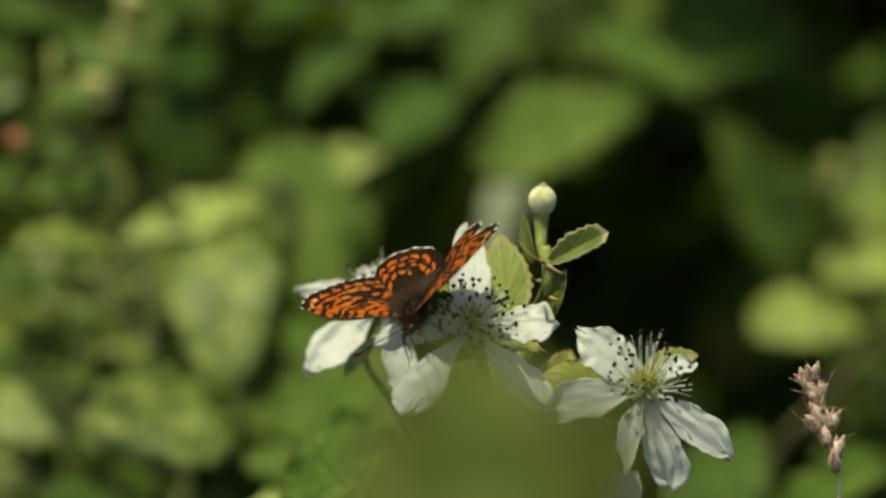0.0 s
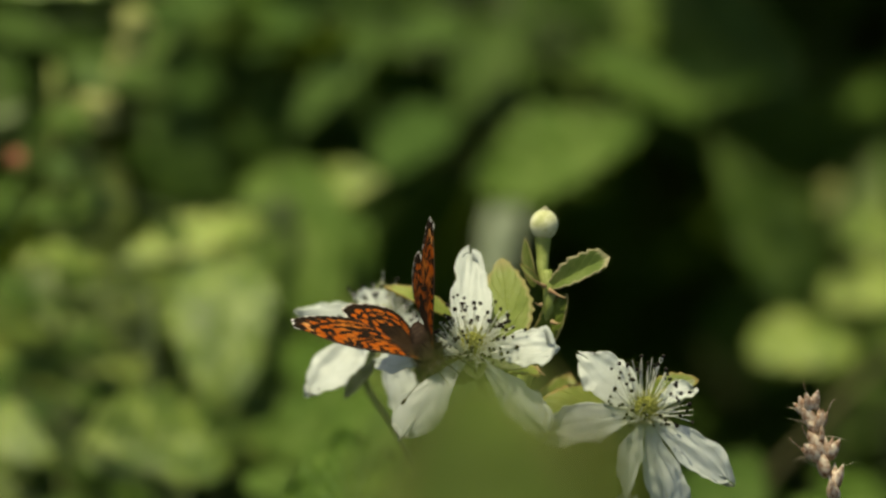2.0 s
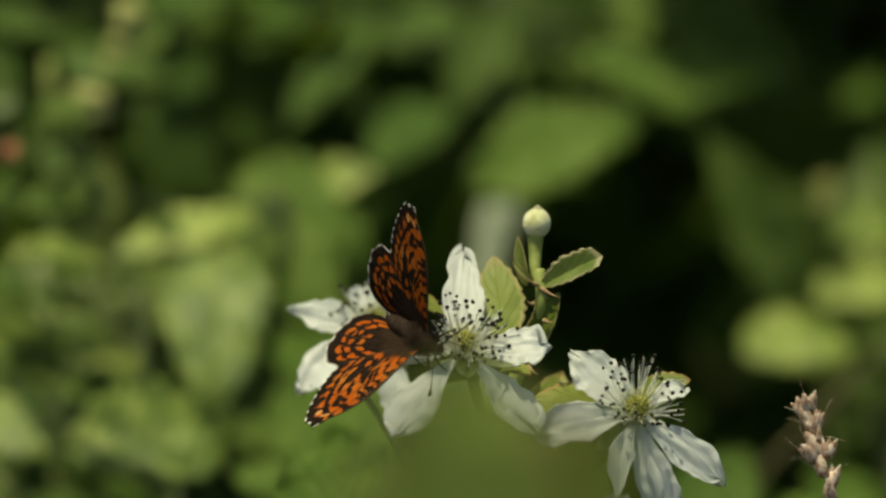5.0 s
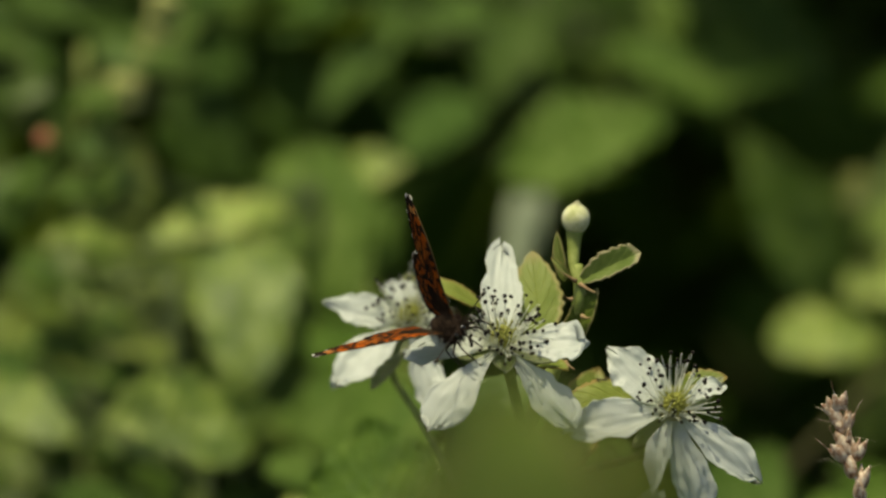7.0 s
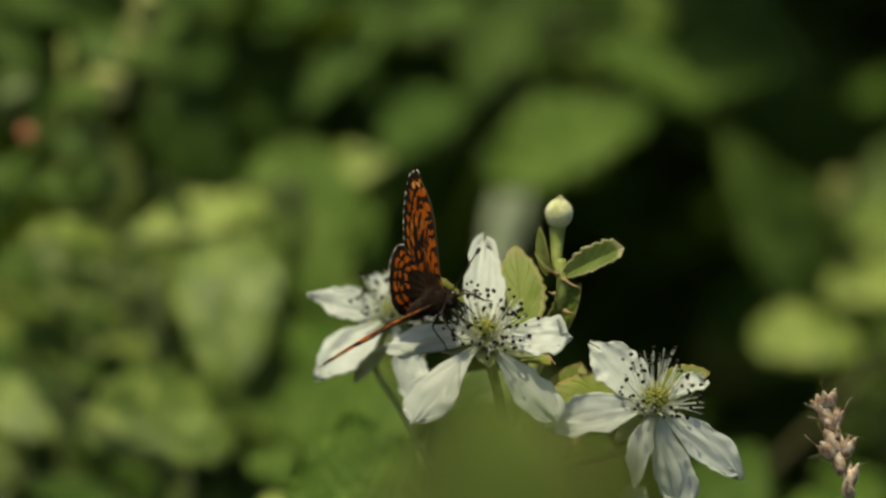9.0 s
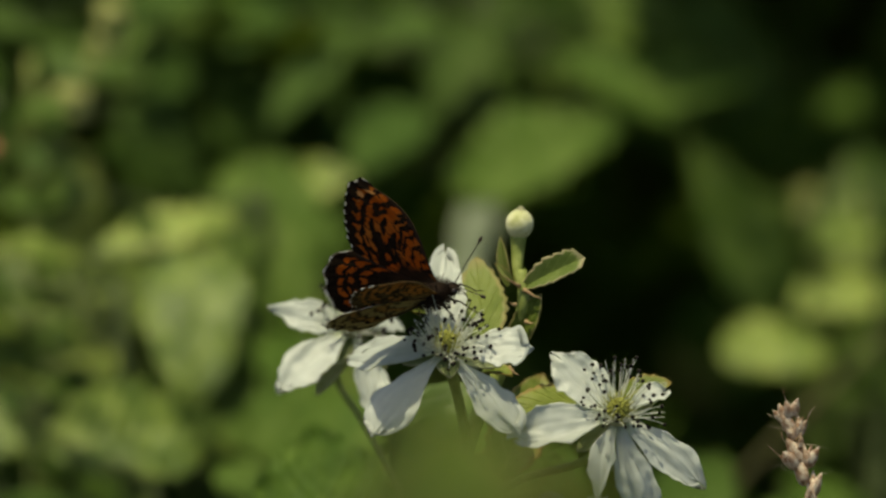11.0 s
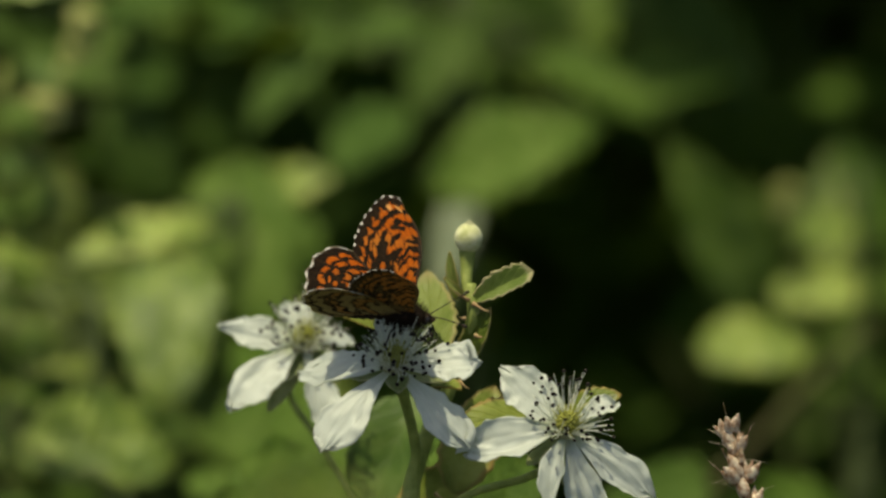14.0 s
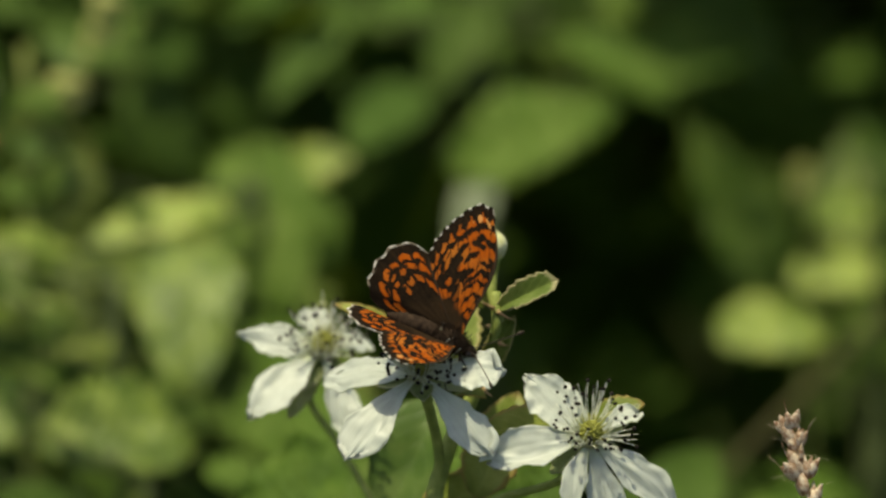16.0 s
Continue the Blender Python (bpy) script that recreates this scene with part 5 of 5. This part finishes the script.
def motions():
    walk(BUTTERFLY, [
        (0.0, stance(0.65, -5.88, 788.76, 156.9, -26.2, 25.2)),
        (0.2, stance(0.57, -5.86, 786.98, 158.3, -27.7, 27.3)),
        (0.4, stance(0.99, -6.01, 785.82, 162.8, -35.4, 30.3)),
        (0.5, stance(1.05, -5.83, 785.95, 165.2, -34.3, 30.0)),
        (0.6, stance(0.06, -5.49, 787.06, 162.6, -32.2, 27.6)),
        (0.8, stance(-0.54, -5.84, 785.67, 166.9, -36.0, 25.3)),
        (1.0, stance(-0.07, -5.94, 785.23, 169.7, -34.8, 23.6)),
        (1.2, stance(0.27, -6.09, 784.19, 179.1, -35.3, 25.5)),
        (1.4, stance(1.72, -6.08, 784.85, 185.9, -29.7, 33.3)),
        (1.5, stance(1.52, -5.99, 784.51, 185.1, -14.5, 40.3)),
        (1.6, stance(2.19, -5.81, 784.49, 188.6, -12.8, 40.2)),
        (1.8, stance(3.13, -5.82, 784.82, 194.3, -13.2, 39.0)),
        (2.0, stance(2.51, -5.40, 785.42, 192.5, -14.0, 39.2)),
        (2.2, stance(2.66, -5.66, 785.39, 190.7, -11.9, 40.1)),
        (2.4, stance(2.11, -5.31, 786.17, 189.9, -7.9, 42.6)),
        (2.5, stance(1.94, -5.15, 786.54, 188.0, -3.7, 45.3)),
        (2.6, stance(4.22, -4.91, 785.89, 193.6, -3.3, 48.9)),
        (2.8, stance(2.39, -4.36, 788.06, 194.7, 4.2, 51.7)),
        (3.0, stance(3.08, -4.40, 788.26, 203.1, 8.3, 54.7)),
        (3.2, stance(3.40, -4.51, 787.36, 215.0, 7.3, 53.6)),
        (3.4, stance(2.92, -4.81, 787.09, 213.0, 5.2, 49.7)),
        (3.5, stance(3.08, -5.08, 786.48, 214.3, -2.2, 50.8)),
        (3.6, stance(2.88, -5.19, 786.63, 218.6, -3.4, 52.4)),
        (3.8, stance(3.06, -5.04, 786.54, 213.1, -1.5, 53.4)),
        (4.0, stance(2.81, -5.04, 786.59, 217.5, -9.5, 55.3)),
        (4.2, stance(2.99, -5.16, 787.40, 219.0, -8.2, 56.8)),
        (6.3, stance(2.44, -5.18, 787.49, 199.3, 2.2, 53.4)),
        (6.5, stance(1.64, -4.66, 788.31, 199.5, 10.0, 50.3)),
        (6.7, stance(0.93, -5.11, 788.42, 195.6, 6.5, 50.3)),
        (6.9, stance(1.39, -5.05, 788.57, 194.4, 8.6, 50.3)),
        (7.0, stance(1.47, -5.24, 788.38, 196.6, 10.0, 50.5)),
        (7.1, stance(1.26, -5.36, 788.71, 194.6, 7.8, 51.0)),
        (7.3, stance(1.44, -5.65, 788.56, 194.0, 6.3, 49.9)),
        (7.5, stance(1.44, -5.62, 788.79, 195.8, 8.7, 50.1)),
        (7.7, stance(0.92, -5.52, 789.43, 192.1, 5.6, 51.4)),
        (7.9, stance(2.31, -6.11, 788.55, 200.5, -0.2, 54.2)),
        (8.0, stance(2.20, -6.54, 787.52, 206.3, -3.8, 55.1)),
        (8.1, stance(2.67, -6.23, 787.02, 209.6, -2.9, 54.9)),
        (8.3, stance(1.35, -5.30, 788.16, 197.9, 7.8, 52.9)),
        (8.5, stance(0.32, -4.68, 790.36, 195.8, 20.0, 48.8)),
        (8.6, stance(0.65, -4.34, 789.88, 197.9, 22.8, 46.8)),
        (8.9, stance(1.91, -3.88, 791.42, 212.6, 26.6, 43.8)),
        (9.0, stance(2.14, -4.04, 791.42, 211.9, 25.3, 44.0)),
        (9.2, stance(1.75, -4.19, 792.40, 215.5, 27.8, 41.2)),
        (11.3, stance(7.55, 2.26, 792.97, 270.4, 20.0, 29.3)),
        (11.5, stance(7.42, 1.81, 793.29, 279.0, 12.0, 21.0)),
        (12.0, stance(7.85, 1.57, 793.81, 274.8, 25.0, 17.7)),
        (12.2, stance(8.09, 1.13, 793.29, 283.1, 18.5, 16.1)),
        (12.5, stance(8.50, 1.68, 793.31, 274.3, 21.4, 19.0)),
        (12.9, stance(10.13, 1.38, 792.65, 264.0, 10.6, 25.5)),
        (13.0, stance(11.99, 1.18, 792.49, 266.0, 2.1, 25.2)),
        (13.2, stance(14.24, 1.14, 793.22, 270.2, -4.3, 22.5)),
        (13.5, stance(12.21, 0.73, 792.84, 272.4, -0.7, 17.5)),
        (13.8, stance(11.17, 0.42, 792.85, 275.3, 3.3, 13.0)),
        (14.0, stance(10.90, 0.27, 792.41, 269.0, -5.6, 8.9)),
        (14.3, stance(9.75, 1.20, 792.51, 261.0, 5.5, 9.6)),
        (14.5, stance(10.99, 1.40, 792.57, 260.9, 3.6, 11.7)),
        (14.8, stance(10.79, 0.89, 791.33, 260.0, 4.1, 12.7)),
        (15.0, stance(10.81, 1.03, 792.14, 260.9, 3.4, 16.3)),
        (15.2, stance(11.39, 0.21, 791.86, 265.1, 0.4, 16.7)),
        (15.5, stance(12.88, -0.72, 791.81, 255.4, -4.4, 20.1)),
        (15.8, stance(15.19, -1.99, 790.65, 256.2, -12.2, 22.8)),
        (16.0, stance(14.08, -3.17, 790.46, 256.1, -22.0, 27.9)),
    ])
    beats = [
        (0.00, 14.4, 18.8),
        (0.20, 40.6, 43.6),
        (0.40, -0.3, 16.1),
        (0.50, 2.5, 11.8),
        (0.60, 32.5, 33.0),
        (0.80, 21.8, 26.0),
        (1.00, 12.1, 14.2),
        (1.20, 65.7, 56.8),
        (1.40, 13.5, 6.9),
        (1.50, 10.3, 30.1),
        (1.60, 21.5, 30.8),
        (1.80, 9.5, 14.3),
        (2.00, 54.4, 50.4),
        (2.20, 23.4, 27.9),
        (2.40, 14.1, 14.4),
        (2.50, 47.8, 54.2),
        (2.60, 49.2, 74.9),
        (2.80, 13.3, 24.4),
        (3.00, 35.5, 41.9),
        (3.20, 21.9, 44.4),
        (3.40, 15.4, 16.1),
        (3.50, 34.5, 47.6),
        (3.60, 48.5, 65.7),
        (3.80, 23.5, 34.6),
        (4.00, 29.0, 45.4),
        (4.20, 53.9, 72.6),
        (4.50, 14.0, 30.0),
        (4.80, 50.0, 66.0),
        (5.10, 12.0, 28.0),
        (5.35, 48.0, 64.0),
        (5.60, 16.0, 32.0),
        (5.85, 46.0, 60.0),
        (6.10, 20.0, 36.0),
        (6.30, 49.8, 67.4),
        (6.50, 10.5, 30.7),
        (6.70, 5.5, 20.0),
        (6.90, 42.1, 52.9),
        (7.00, 43.1, 54.0),
        (7.10, 19.4, 35.7),
        (7.30, 7.6, 16.8),
        (7.50, 33.9, 43.6),
        (7.70, 5.1, 13.7),
        (7.90, 7.3, 18.0),
        (8.00, 27.7, 42.8),
        (8.10, 45.4, 63.1),
        (8.30, 16.4, 34.1),
        (8.50, 27.8, 33.6),
        (8.60, 32.3, 39.0),
        (8.90, 24.0, 30.3),
        (9.00, 26.0, 38.1),
        (9.20, 24.4, 37.6),
        (9.50, 12.0, 26.0),
        (9.80, 46.0, 52.0),
        (10.10, 22.0, 34.0),
        (10.40, 50.0, 56.0),
        (10.70, 34.0, 44.0),
        (11.00, 56.0, 64.0),
        (11.30, 54.1, 70.0),
        (11.50, 53.1, 36.8),
        (12.00, 40.4, 39.5),
        (12.20, 42.8, 37.8),
        (12.50, 32.7, 30.3),
        (12.90, 7.5, 22.0),
        (13.00, 5.5, 22.7),
        (13.20, 25.1, 31.8),
        (13.50, 19.2, 28.1),
        (13.80, 24.1, 32.3),
        (14.00, 42.3, 33.3),
        (14.30, 31.1, 30.7),
        (14.50, 33.4, 37.6),
        (14.80, 40.0, 36.8),
        (15.00, 8.1, 16.8),
        (15.20, 15.2, 16.9),
        (15.50, 19.2, 22.6),
        (15.80, 21.0, 19.4),
        (16.00, 31.9, 35.7),
    ]
    for w, side in WINGS:
        walk(w, [(t, pose(0.0012 * side, 0, 0.0008, 0, -right if side > 0 else left, 0)) for t, right, left in beats])
    stir = ((0, 3.2, 0.3), (2, 3.2, 1.0), (4, 3.2, 1.2), (6.5, 2.0, -0.4), (7.5, 1.7, -0.9), (9, 1.5, -1.8), (11.5, 2.8, -4.2), (12.5, 1.5, -4.4), (13.5, 1.0, -5.6), (14.5, 1.0, -5.8), (16, 0.5, -4.5))
    walk(NEAR, [(t, Matrix.Translation(NEAR_ROOT + Vector((dx, 0, dz)) * 0.001)) for t, dx, dz in stir])
    nod = ((0.0, 0.95), (2.5, 0.95), (4.0, 0.85), (6.5, 0.70), (7.0, 0.50), (8.0, 0.55), (9.0, 0.80), (11.5, 0.62), (12.0, 0.55), (13.0, 0.22), (14.0, -0.05), (14.5, -0.15), (15.0, -0.20), (15.5, -0.60), (16.0, -1.15))
    hinge = Matrix.Translation(NODE)
    walk(ASIDE, [(t, hinge @ Matrix.Rotation(dx / 40, 4, "Y") @ hinge.inverted() @ Matrix.Translation(F3 - Vector((0, 0, 0.0003)))) for t, dx in nod])
    sway = [
        (0.0, 0.00035, 0.72),
        (0.5, 0.00046, 0.64),
        (1.0, -0.00023, 0.48),
        (1.5, 0.00046, 0.40),
        (2.0, 0.00012, 0.24),
        (2.5, 0.00058, 0.08),
        (3.0, 0.00093, 0.32),
        (3.5, 0.00046, 0.48),
        (4.0, 0.00070, 0.64),
        (6.5, 0.00174, -0.40),
        (7.0, 0.00000, -0.00),
        (7.5, 0.00081, -0.56),
        (8.0, 0.00070, -0.08),
        (8.5, 0.00139, -0.32),
        (9.0, 0.00139, -0.16),
        (11.5, 0.00162, -0.48),
        (12.0, 0.00012, -0.80),
        (12.5, 0.00058, -0.72),
        (13.0, -0.00023, -1.04),
        (13.5, -0.00023, -0.80),
        (14.0, -0.00012, -0.96),
        (14.5, -0.00220, -0.32),
        (15.0, 0.00046, -1.85),
        (15.5, 0.00174, -1.45),
        (16.0, 0.00753, 1.45),
    ]
    walk(EAR, [(t, Matrix.Translation(EAR_ROOT + Vector((0, 0, dz * 0.001))) @ Matrix.Rotation(lean, 4, "Y")) for t, lean, dz in sway])


motions()
